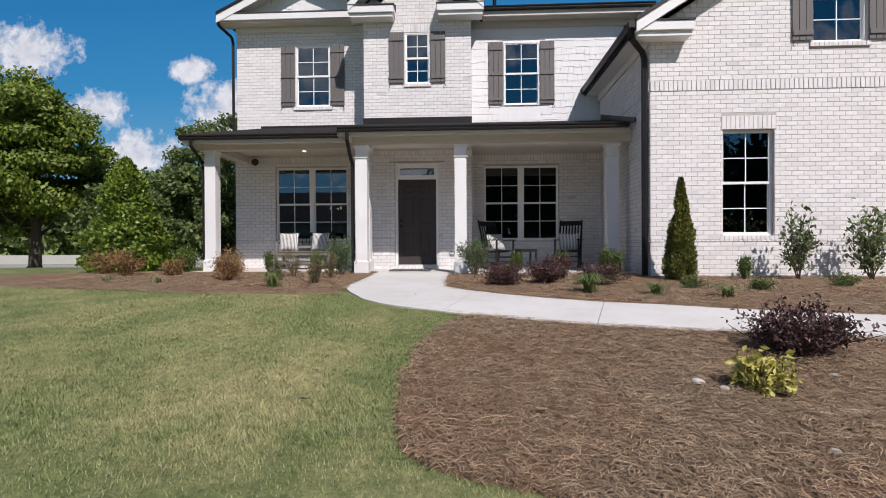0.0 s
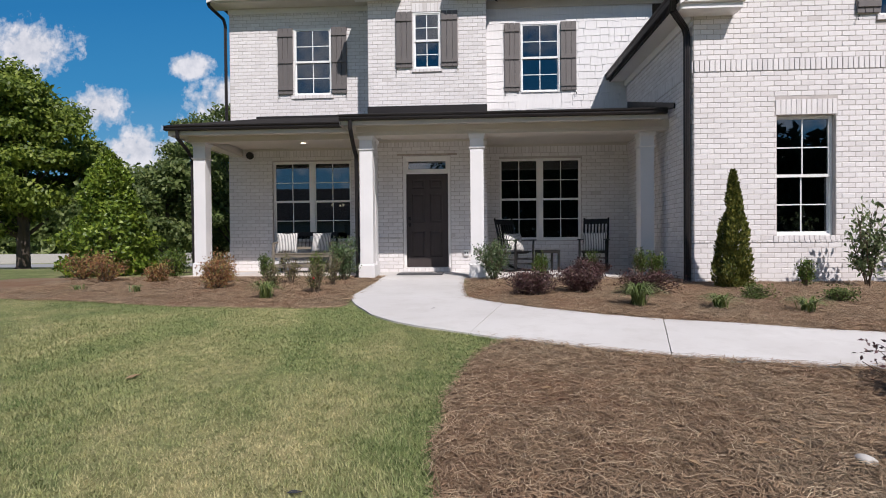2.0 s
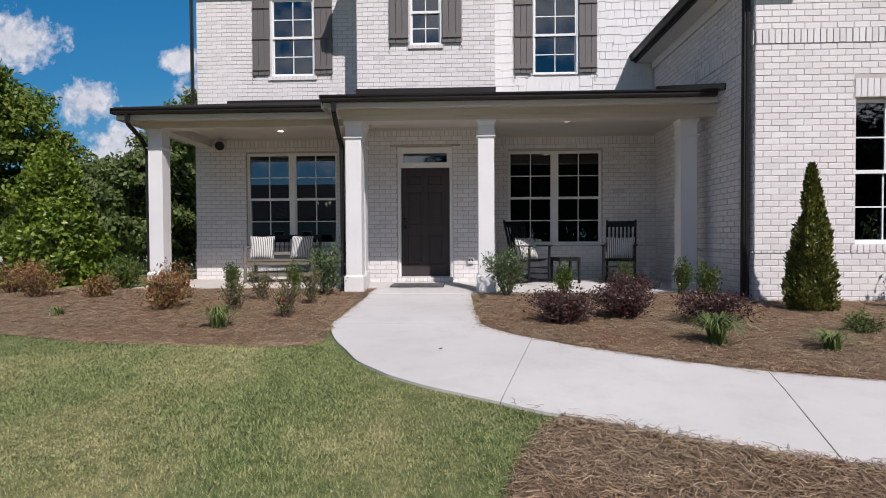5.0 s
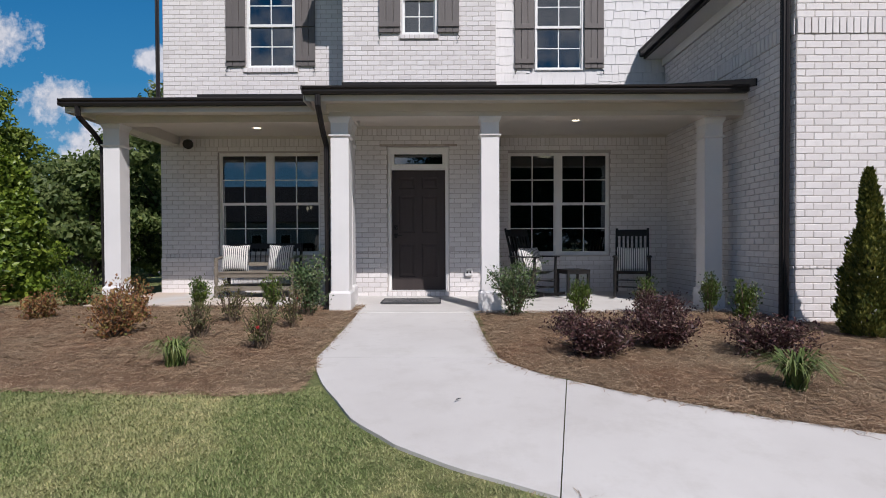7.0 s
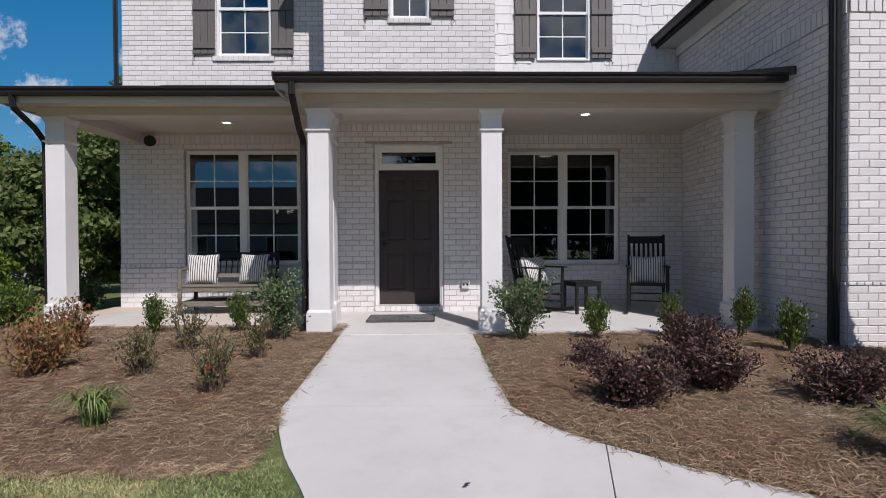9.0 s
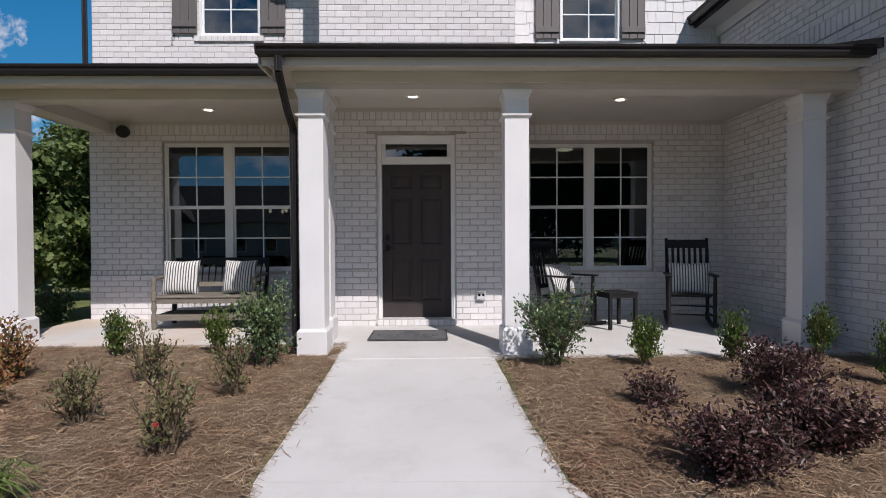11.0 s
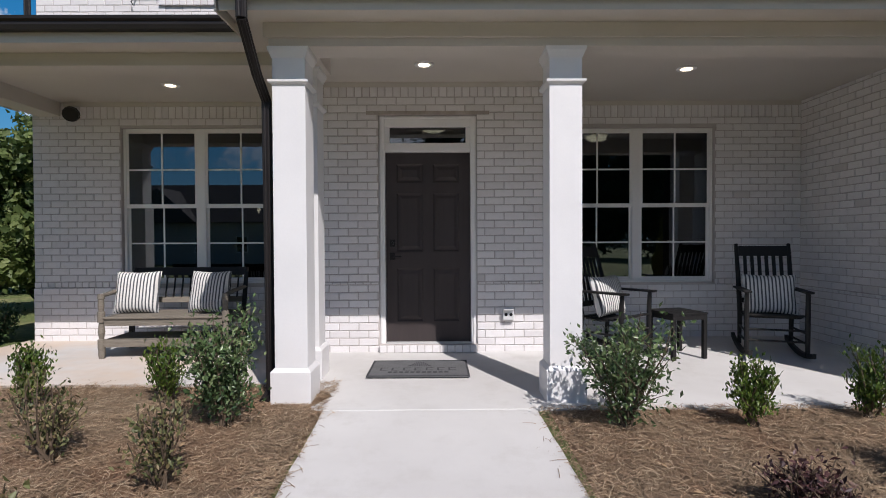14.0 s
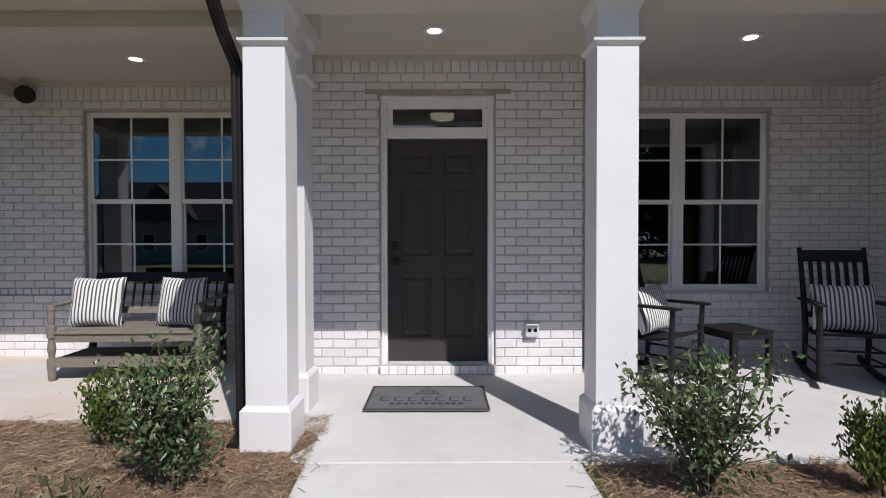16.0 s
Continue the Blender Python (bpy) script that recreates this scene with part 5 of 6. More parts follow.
def bench(x, y, turn):
    b = thing("bench", "weathered grey wooden porch bench with turned legs", "bench", at=(x, y, SLAB), turn=turn)
    W, D = 1.24, 0.56
    leg = [(0.026, 0.0), (0.032, 0.03), (0.032, 0.10), (0.036, 0.105), (0.036, 0.19), (0.022, 0.20), (0.034, 0.27), (0.026, 0.34), (0.022, 0.365), (0.036, 0.37), (0.036, 0.47), (0.024, 0.48), (0.030, 0.54), (0.028, 0.60), (0.034, 0.61), (0.030, 0.655)]
    for sx in (-1, 1):
        bm = bmesh.new()
        lathe(bm, sx * W / 2, -D / 2, leg, 14)
        part("front_leg", bm, GREYWOOD, b, smooth=False)
        bm = bmesh.new()
        box(bm, sx * W / 2 - 0.024, sx * W / 2 + 0.024, D / 2 - 0.024, D / 2 + 0.024, 0, 0.44, 0.004)
        part("back_leg", bm, BLACKWOOD, b)
        bm = bmesh.new()
        tube(bm, [(sx * W / 2, D / 2, 0.44), (sx * W / 2, D / 2 + 0.06, 0.68), (sx * W / 2, D / 2 + 0.12, 0.885)], [0.028, 0.026, 0.022], 8)
        part("back_post", bm, BLACKWOOD, b, "dark painted back post")
        bm = bmesh.new()
        tube(bm, [(sx * W / 2, -D / 2, 0.635), (sx * W / 2, -0.05, 0.655), (sx * W / 2, D / 2 + 0.05, 0.67)], [0.02, 0.024, 0.02], 8)
        part("armrest", bm, GREYWOOD, b)
        bm = bmesh.new()
        box(bm, sx * W / 2 - 0.016, sx * W / 2 + 0.016, -D / 2 + 0.03, D / 2 - 0.02, 0.33, 0.41, 0.004)
        part("side_rail", bm, GREYWOOD, b)
        boxes("side_stretcher", GREYWOOD, b, (sx * W / 2 - 0.014, sx * W / 2 + 0.014, -D / 2 + 0.03, D / 2 - 0.02, 0.12, 0.18), bevel=0.004)
    boxes("front_rail", GREYWOOD, b, (-W / 2 + 0.03, W / 2 - 0.03, -D / 2 - 0.014, -D / 2 + 0.014, 0.33, 0.40), bevel=0.004)
    boxes("back_rail", GREYWOOD, b, (-W / 2 + 0.03, W / 2 - 0.03, D / 2 - 0.014, D / 2 + 0.014, 0.33, 0.40), bevel=0.004)
    for k in range(4):
        y0 = -D / 2 - 0.03 + k * 0.15
        boxes("seat_board", GREYWOOD, b, (-W / 2 + 0.03, W / 2 - 0.03, y0, y0 + 0.142, 0.401, 0.423), bevel=0.005)
    boxes("lower_shelf", GREYWOOD, b, (-W / 2 + 0.03, W / 2 - 0.03, -D / 2 + 0.01, D / 2 - 0.03, 0.155, 0.18), bevel=0.004)
    boxes("front_stretcher", GREYWOOD, b, (-W / 2 + 0.03, W / 2 - 0.03, -D / 2 - 0.013, -D / 2 + 0.009, 0.115, 0.185), bevel=0.004)
    for nm, z0, z1 in (("lower_back_rail", 0.50, 0.56), ("top_rail", 0.80, 0.89)):
        yb = D / 2 + 0.02 + (z0 - 0.46) * 0.24
        bm = bmesh.new()
        prism_x(bm, [(yb - 0.014, z0), (yb + 0.014, z0), (yb + 0.014 + 0.02, z1), (yb - 0.014 + 0.02, z1)], -W / 2 + 0.02, W / 2 - 0.02)
        part(nm, bm, BLACKWOOD if z0 > 0.7 else GREYWOOD, b)
    for k in range(13):
        xx = -W / 2 + 0.09 + k * (W - 0.18) / 12
        bm = bmesh.new()
        tube(bm, [(xx, D / 2 + 0.04, 0.55), (xx, D / 2 + 0.105, 0.81)], [0.010, 0.010], 6)
        part("spindle", bm, BLACKWOOD, b)


def rocking_chair(x, y, turn, label):
    c = thing("rocking_chair", label, "rocking chair", "porch rocking chairs", (x, y, slab_z(y)), turn)
    W, D = 0.52, 0.46
    for sx in (-1, 1):
        X = sx * W / 2
        pts = [(X, yy, 0.035 + 0.30 * yy * yy) for yy in np.linspace(-0.42, 0.50, 13)]
        bm = bmesh.new()
        rings = [[bm.verts.new((p[0] + s * 0.017, p[1], p[2] + h)) for s, h in ((-1, -0.024), (1, -0.024), (1, 0.024), (-1, 0.024))] for p in pts]
        for a, b in zip(rings, rings[1:]):
            for k in range(4):
                bm.faces.new((a[k], a[(k + 1) % 4], b[(k + 1) % 4], b[k]))
        bm.faces.new(rings[0])
        bm.faces.new(rings[-1])
        part("rocker", bm, BLACKWOOD, c)
        bm = bmesh.new()
        tube(bm, [(X, -D / 2, 0.055), (X, -D / 2, 0.40), (X, -D / 2 - 0.01, 0.655)], [0.021, 0.025, 0.021], 8)
        part("front_leg", bm, BLACKWOOD, c)
        bm = bmesh.new()
        tube(bm, [(X * 0.92, D / 2 + 0.02, 0.06), (X * 0.92, D / 2 - 0.01, 0.42), (X * 0.94, D / 2 + 0.07, 0.80), (X * 0.96, D / 2 + 0.17, 1.13)], [0.021, 0.026, 0.024, 0.019], 8)
        part("back_post", bm, BLACKWOOD, c)
        bm = bmesh.new()
        box(bm, X - 0.037, X + 0.037, -D / 2 - 0.07, D / 2 + 0.05, 0.655, 0.677, 0.006)
        part("armrest", bm, BLACKWOOD, c)
        for z in (0.16, 0.26):
            bm = bmesh.new()
            tube(bm, [(X, -D / 2, z), (X * 0.93, D / 2, z)], [0.011, 0.011], 6)
            part("side_stretcher", bm, BLACKWOOD, c)
    for z in (0.18, 0.29):
        bm = bmesh.new()
        tube(bm, [(-W / 2, -D / 2, z), (W / 2, -D / 2, z)], [0.011, 0.011], 6)
        part("front_stretcher", bm, BLACKWOOD, c)
    for k in range(8):
        yy = -D / 2 - 0.02 + k * 0.062
        z = 0.425 - 0.05 * math.sin(min(1, k / 7) * math.pi * 0.8)
        boxes("seat_slat", BLACKWOOD, c, (-W / 2 + 0.02, W / 2 - 0.02, yy, yy + 0.054, z, z + 0.016), bevel=0.004)
    for nm, z0, z1 in (("lower_rail", 0.50, 0.55), ("top_rail", 1.0, 1.11)):
        yb = D / 2 + 0.005 + max(0, z0 - 0.45) * 0.22
        bm = bmesh.new()
        prism_x(bm, [(yb - 0.012, z0), (yb + 0.012, z0), (yb + 0.012 + (z1 - z0) * 0.28, z1), (yb - 0.012 + (z1 - z0) * 0.28, z1)], -W / 2 + 0.03, W / 2 - 0.03)
        part(nm, bm, BLACKWOOD, c)
    for k in range(6):
        xx = -W / 2 + 0.09 + k * (W - 0.18) / 5
        bm = bmesh.new()
        vs = []
        for z, yy in ((0.545, D / 2 + 0.03), (0.78, D / 2 + 0.072), (1.005, D / 2 + 0.135)):
            vs.append([bm.verts.new((xx + s * 0.017, yy + o, z)) for s, o in ((-1, -0.006), (1, -0.006), (1, 0.006), (-1, 0.006))])
        for r, s in zip(vs, vs[1:]):
            for k2 in range(4):
                bm.faces.new((r[k2], r[(k2 + 1) % 4], s[(k2 + 1) % 4], s[k2]))
        part("back_slat", bm, BLACKWOOD, c)
    return c


def side_table(x, y, turn):
    t = thing("side_table", "small square black side table between the rockers", "side table", at=(x, y, slab_z(y)), turn=turn)
    h, s = 0.46, 0.205
    for k in range(4):
        a = -s + k * 2 * s / 4
        boxes("top_slat", BLACKWOOD, t, (a + 0.002, a + 2 * s / 4 - 0.002, -s, s, h - 0.02, h), bevel=0.003)
    boxes("apron", BLACKWOOD, t, (-s + 0.01, s - 0.01, -s + 0.008, -s + 0.026, h - 0.07, h - 0.021), (-s + 0.01, s - 0.01, s - 0.026, s - 0.008, h - 0.07, h - 0.021), (-s + 0.008, -s + 0.026, -s + 0.026, s - 0.026, h - 0.07, h - 0.021), (s - 0.026, s - 0.008, -s + 0.026, s - 0.026, h - 0.07, h - 0.021))
    for sx in (-1, 1):
        for sy in (-1, 1):
            boxes("leg", BLACKWOOD, t, (sx * (s - 0.026) - 0.02, sx * (s - 0.026) + 0.02, sy * (s - 0.026) - 0.02, sy * (s - 0.026) + 0.02, 0, h - 0.021), bevel=0.003)


def build_furniture():
    bench(-3.84, 12.46, 2)
    cushion(-4.25, 12.46, SLAB + 0.423 + 0.222, 0.45, 6, -14, "striped black and white cushion on the bench, sunlit", 1.02)
    cushion(-3.48, 12.46, SLAB + 0.423 + 0.222, 0.45, -8, -14, "striped black and white cushion leaning on the bench end", 1.0)
    rocking_chair(2.37, 12.14, -20, "black slatted rocking chair near the wing wall")
    cushion(2.40, 12.21, slab_z(12.14) + 0.41 + 0.205, 0.41, -20, -16, "striped black and white cushion on the rocking chair", 1.2)
    rocking_chair(0.76, 12.12, 40, "black slatted rocking chair behind the front column")
    cushion(0.71, 12.18, slab_z(12.12) + 0.41 + 0.205, 0.41, 40, -16, "striped black and white cushion on the rocking chair behind the column", 1.2)
    side_table(1.40, 12.13, 14)


# ---------------------------------------------------------------- plants
def leaf_mesh(P, D, N, L, W, fold=0.18):
    """Pointed leaves as two folded triangles each: places P, directions D, normals N, lengths and widths."""
    D = D / np.linalg.norm(D, axis=1, keepdims=True)
    S = np.cross(D, N)
    S /= np.linalg.norm(S, axis=1, keepdims=True) + 1e-9
    U = np.cross(S, D)
    L, W = L[:, None], W[:, None]
    base = P
    tip = P + D * L - U * L * fold * 0.4
    mid = P + D * L * 0.5
    left, right = mid + S * W / 2 + U * W * fold, mid - S * W / 2 + U * W * fold
    V = np.stack([base, right, tip, left], 1).reshape(-1, 3)
    k = np.arange(len(P))[:, None] * 4
    F = np.concatenate([k + np.array([0, 1, 2]), k + np.array([0, 2, 3])], 0)
    return V, F


def leaves_part(name, P, D, N, L, W, material, parent, label="", fold=0.18):
    V, F = leaf_mesh(P, D, N, L, W, fold)
    me = bpy.data.meshes.new(name)
    me.vertices.add(len(V))
    me.vertices.foreach_set("co", V.astype(np.float32).ravel())
    me.loops.add(len(F) * 3)
    me.loops.foreach_set("vertex_index", F.astype(np.int32).ravel())
    me.polygons.add(len(F))
    me.polygons.foreach_set("loop_start", np.arange(len(F), dtype=np.int32) * 3)
    me.update()
    me.validate()
    me.materials.append(material)
    ob = new(name, me)
    ob.parent = parent
    return tagged(ob, label, kind="stuff")


def unit(rng, n):
    v = rng.normal(size=(n, 3))
    return v / np.linalg.norm(v, axis=1, keepdims=True)


def shrub(name, label, category, group, x, y, w, h, leaf, n, material, stems=9, spread=0.8, low=0.15, seed=0, upright=0.5, jitter=0.05, flower=0):
    """A bush of bent stems from one base, with leaves along the outer part of every stem."""
    rng = np.random.default_rng(seed + 11)
    z = ground_z(x, y) + 0.015
    bush = thing(name, label, category, group, (x, y, z))
    bm = bmesh.new()
    paths = []
    for k in range(stems):
        a = k * 2.39996 + rng.uniform(-0.3, 0.3)
        r = w / 2 * spread * math.sqrt((k + 0.5) / stems) * rng.uniform(0.75, 1.1)
        top = h * rng.uniform(0.72, 1.0) * (1 - 0.35 * (r / (w / 2)) ** 2)
        p0 = Vector((rng.normal(0, 0.02), rng.normal(0, 0.02), -0.02))
        p1 = Vector((math.cos(a) * r * 0.45, math.sin(a) * r * 0.45, top * 0.45))
        p2 = Vector((math.cos(a) * r, math.sin(a) * r, top))
        pts = [p0, p0.lerp(p1, 0.6) + Vector(rng.normal(0, 0.012, 3)), p1, p1.lerp(p2, 0.5) + Vector(rng.normal(0, 0.015, 3)), p2]
        tube(bm, pts, [0.011, 0.009, 0.007, 0.005, 0.002], 5)
        paths.append(np.array([tuple(p) for p in pts]))
        for _ in range(3):
            i = rng.integers(1, 4)
            q = Vector(pts[i]) + Vector((rng.normal(0, w * 0.13), rng.normal(0, w * 0.13), abs(rng.normal(0.1, 0.08)) * h * 2))
            q.z = min(q.z, h)
            tube(bm, [pts[i], Vector(pts[i]).lerp(q, 0.5), q], [0.005, 0.004, 0.002], 4)
            paths.append(np.array([tuple(pts[i]), tuple(Vector(pts[i]).lerp(q, 0.5)), tuple(q)]))
    part("branchwork", bm, STEM, bush)
    which = rng.integers(0, len(paths), n)
    t = low + (1 - low) * rng.random(n) ** 0.8
    P = np.zeros((n, 3))
    T = np.zeros((n, 3))
    for i, p in enumerate(paths):
        m = which == i
        s = np.linspace(0, 1, len(p))
        for c in range(3):
            P[m, c] = np.interp(t[m], s, p[:, c])
        T[m] = p[-1] - p[0]
    P += rng.normal(0, jitter, (n, 3))
    P[:, 2] = np.maximum(P[:, 2], 0.03)
    D = unit(rng, n) + upright * np.array([0, 0, 1.0]) + 0.5 * T / (np.linalg.norm(T, axis=1, keepdims=True) + 1e-6)
    N = unit(rng, n) + np.array([0, 0, 0.8])
    L = leaf * rng.uniform(0.7, 1.3, n)
    leaves_part("foliage", P, D, N, L, L * rng.uniform(0.38, 0.55, n), material, bush)
    for k in range(flower):
        a = rng.uniform(0, math.tau)
        bm = bmesh.new()
        bmesh.ops.create_icosphere(bm, subdivisions=1, radius=0.017)
        bmesh.ops.translate(bm, verts=bm.verts, vec=(math.cos(a) * w * 0.3, math.sin(a) * w * 0.3, h * rng.uniform(0.4, 0.85)))
        part("flower", bm, PETAL, bush, "red flower")
    return bush


def strap_clump(x, y, w, h, n, seed):
    rng = np.random.default_rng(seed)
    z = ground_z(x, y) + 0.015
    c = thing("liriope", "clump of arching green and cream strap leaves in the mulch", "ornamental grass", "liriope clumps", (x, y, z))
    verts, faces = [], []
    for _ in range(n):
        a, r, hh = rng.uniform(0, math.tau), w / 2 * rng.uniform(0.5, 1.05), h * rng.uniform(0.6, 1.0)
        wd = rng.uniform(0.004, 0.0075)
        b = rng.normal(0, 0.03, 2)
        k = len(verts)
        for t in (0, 0.3, 0.6, 0.85, 1.0):
            rr = r * t ** 1.3
            zz = hh * (2.2 * t - 1.75 * t * t) / 0.69
            ww = wd * (1 - t ** 3) + 0.0006
            px, py = b[0] + math.cos(a) * rr, b[1] + math.sin(a) * rr
            verts += [(px - math.sin(a) * ww, py + math.cos(a) * ww, zz), (px + math.sin(a) * ww, py - math.cos(a) * ww, zz)]
        for q in range(4):
            faces.append((k + 2 * q, k + 2 * q + 1, k + 2 * q + 3, k + 2 * q + 2))
    soup("foliage", verts, faces, L_LIR, c, kind="stuff")


def spire(name, label, x, y, w, h, n, material, leaf, seed, category="evergreen", trunk=0.03, power=0.75, rough=0.10, wild=0.55):
    """A narrow evergreen: sprays of leaves over a cone whose outline comes and goes."""
    rng = np.random.default_rng(seed)
    z = ground_z(x, y) + 0.015
    c = thing(name, label, category, "", (x, y, z))
    bm = bmesh.new()
    tube(bm, [(0, 0, -0.03), (0.01, 0, h * 0.4), (0, 0.01, h * 0.93)], [trunk, trunk * 0.7, trunk * 0.2], 7)
    part("trunk", bm, BARK, c)
    t = rng.random(n) ** 1.25
    a = rng.uniform(0, math.tau, n)
    prof = np.clip((1 - t), 0, 1) ** power * np.minimum(1, 0.72 + t * 2.2)
    bumps = np.array([noise.noise((math.cos(q) * 1.8, math.sin(q) * 1.8, v * h * 3.2)) for q, v in zip(a, t)])
    r = w / 2 * prof * (1 + rough * 3.0 * bumps) * (1 - 0.35 * rng.random(n) ** 2)
    P = np.c_[np.cos(a) * r, np.sin(a) * r, 0.02 + t * h * (1 + 0.02 * bumps)]
    D = np.c_[np.cos(a) * 0.55, np.sin(a) * 0.55, np.full(n, 0.9)] * (1 if wild < 1 else 0.5) + wild * unit(rng, n)
    N = np.c_[np.cos(a), np.sin(a), np.zeros(n)] + 0.9 * unit(rng, n)
    L = leaf * rng.uniform(0.6, 1.3, n)
    leaves_part("crown", P, D, N, L, L * rng.uniform(0.35, 0.6, n) * (1 if wild < 1 else 1.3), material, c)


def tree(label, x, y, h, crown_w, crown_low, leaves, leaf, material, seed, trunk=0.17, clumps=55, lumps=0.42, name="tree"):
    """A trunk with forked limbs that carry clumps of leaves inside an uneven crown."""
    rng = np.random.default_rng(seed)
    z = ground_z(x, y) - 0.05
    tr = thing(name, label, "tree", "trees", (x, y, z))
    bm = bmesh.new()
    tube(bm, [(0, 0, 0), (0.02, 0.01, 0.15), (0.05, 0, h * 0.25), (-0.04, 0.06, h * 0.5), (0, 0, h * 0.86)], [trunk * 1.5, trunk * 1.1, trunk * 0.9, trunk * 0.6, trunk * 0.1], 10)
    mid, up = (h + crown_low) / 2, (h - crown_low) / 2
    centres, size = [], []
    for k in range(clumps):
        v = unit(rng, 1)[0] * rng.uniform(0.25, 1.25) ** 0.5
        zz = mid + v[2] * up * 0.92
        shape = 1.0 if v[2] < 0 else 1 - 0.25 * v[2]
        c = Vector((v[0] * crown_w / 2 * shape * rng.uniform(0.7, 1.12), v[1] * crown_w / 2 * shape * rng.uniform(0.7, 1.12), zz))
        centres.append(c)
        size.append(crown_w * rng.uniform(0.06, 0.17) * lumps / 0.42)
        if k % 3 == 0:
            s = Vector((0, 0, max(crown_low * 0.75, c.z - up * rng.uniform(0.35, 0.9))))
            m = s.lerp(c, 0.5) + Vector((0, 0, -0.1 * crown_w * 0.2))
            tube(bm, [s, m, c], [trunk * 0.38, trunk * 0.22, trunk * 0.05], 6)
    part("trunk", bm, BARK, tr)
    C, Sz = np.array([tuple(c) for c in centres]), np.array(size)
    which = rng.integers(0, clumps, leaves)
    v = unit(rng, leaves) * (rng.random(leaves)[:, None] ** 0.45)
    P = C[which] + v * Sz[which][:, None] * np.array([1.4, 1.4, 0.65])
    D = unit(rng, leaves) + np.array([0, 0, -0.25])
    N = 1.5 * v + 0.55 * unit(rng, leaves) + np.array([0, 0, 0.35])
    L = leaf * rng.uniform(0.6, 1.35, leaves)
    leaves_part("crown", P, D, N, L, L * rng.uniform(0.5, 0.75, leaves), material, tr)


def build_plants():
    # bed before the bench
    shrub("camellia", "dark green glossy-leaved bush against the front column", "shrub", "camellias", -2.44, 10.27, 0.60, 0.76, 0.04, 2900, L_CAM, 13, 0.75, 0.15, 1)
    shrub("camellia", "dark green glossy-leaved bush with open twigs by the porch", "shrub", "camellias", 0.22, 10.25, 0.90, 0.80, 0.042, 2300, L_CAM, 13, 1.0, 0.15, 2)
    for k, (x, y, w, h) in enumerate(((-4.05, 10.72, 0.30, 0.46), (-3.08, 10.76, 0.36, 0.5), (1.0, 10.2, 0.36, 0.46), (1.9, 10.34, 0.34, 0.5), (2.75, 10.38, 0.32, 0.54), (2.70, 9.52, 0.34, 0.52))):
        shrub("boxwood", "young bright green boxwood in the mulch", "shrub", "young boxwoods", x, y, w, h, 0.034, 1500, L_BOX, 11, 0.85, 0.15, 20 + k, 1.2, 0.028)
    shrub("boxwood", "fresh green rounded shrub at the bed corner", "shrub", "young boxwoods", -6.18, 11.35, 0.74, 0.58, 0.05, 2600, L_BOX, 16, 0.95, 0.1, 31, 0.8, 0.06)
    shrub("boxwood", "dark green low hedge shrub at the house corner", "shrub", "young boxwoods", -6.5, 13.3, 0.9, 0.5, 0.05, 2200, L_CAM, 16, 1.0, 0.1, 34, 0.5, 0.06)
    shrub("boxwood", "young green boxwood against the sunlit wall", "shrub", "young boxwoods", 4.72, 9.05, 0.34, 0.42, 0.036, 1100, L_BOX, 9, 0.9, 0.15, 33, 1.2, 0.03)
    for k, (x, y, w, h, f) in enumerate(((-3.2, 8.88, 0.44, 0.42, 0), (-2.41, 8.42, 0.46, 0.52, 1), (-3.23, 9.76, 0.5, 0.55, 0), (-2.43, 9.45, 0.36, 0.52, 1))):
        shrub("rose_bush", "thin twiggy rose bush with dull green leaves", "shrub", "rose bushes", x, y, w, h, 0.034, 560, L_ROSE, 9, 0.95, 0.25, 40 + k, 0.6, 0.028, flower=f)
    for k, (x, y, w, h) in enumerate(((-4.1, 8.95, 0.72, 0.5), (-4.35, 9.35, 0.5, 0.42), (-4.47, 9.9, 0.5, 0.52), (-6.75, 10.15, 0.95, 0.5), (-7.6, 10.7, 1.0, 0.55), (-5.76, 10.1, 0.52, 0.33))):
        shrub("nandina", "rusty red and tan nandina in the mulch", "shrub", "nandinas", x, y, w, h, 0.042, 1300, L_RED, 12, 0.95, 0.12, 50 + k, 0.6, 0.05)
    for k, (x, y, w, h, n) in enumerate(((0.62, 8.1, 0.70, 0.44, 4200), (1.30, 8.42, 0.70, 0.48, 4600), (1.62, 9.3, 0.66, 0.52, 4200), (0.65, 9.16, 0.40, 0.28, 900), (2.1, 8.1, 0.84, 0.42, 3400))):
        shrub("loropetalum", "low dark purple-leaved loropetalum in the mulch", "shrub", "loropetalums", x, y, w * 1.08, h * 0.85, 0.034, n, L_PURPLE, 30, 1.15, 0.08, 60 + k, 0.15, 0.032)
    shrub("loropetalum", "broad dark purple loropetalum beside a golden cypress", "shrub", "loropetalums", 2.68, 4.3, 0.98, 0.40, 0.038, 4600, L_PURPLE, 30, 1.15, 0.08, 70, 0.1, 0.035)
    shrub("gold_cypress", "low mound of bright golden thread cypress", "shrub", "", 1.97, 3.5, 0.36, 0.24, 0.055, 1500, L_GOLD, 20, 1.0, 0.1, 71, -0.7, 0.028)
    shrub("viburnum", "tall loose pale-leaved shrub against the brick wall", "shrub", "tall wall shrubs", 5.55, 9.0, 0.78, 1.22, 0.09, 620, L_VIB, 10, 0.9, 0.22, 72, 0.5, 0.05)
    shrub("viburnum", "tall bushy shrub with pale new leaves by the wall", "shrub", "tall wall shrubs", 6.68, 8.95, 0.9, 1.15, 0.09, 900, L_VIB, 12, 0.9, 0.15, 73, 0.5, 0.06)
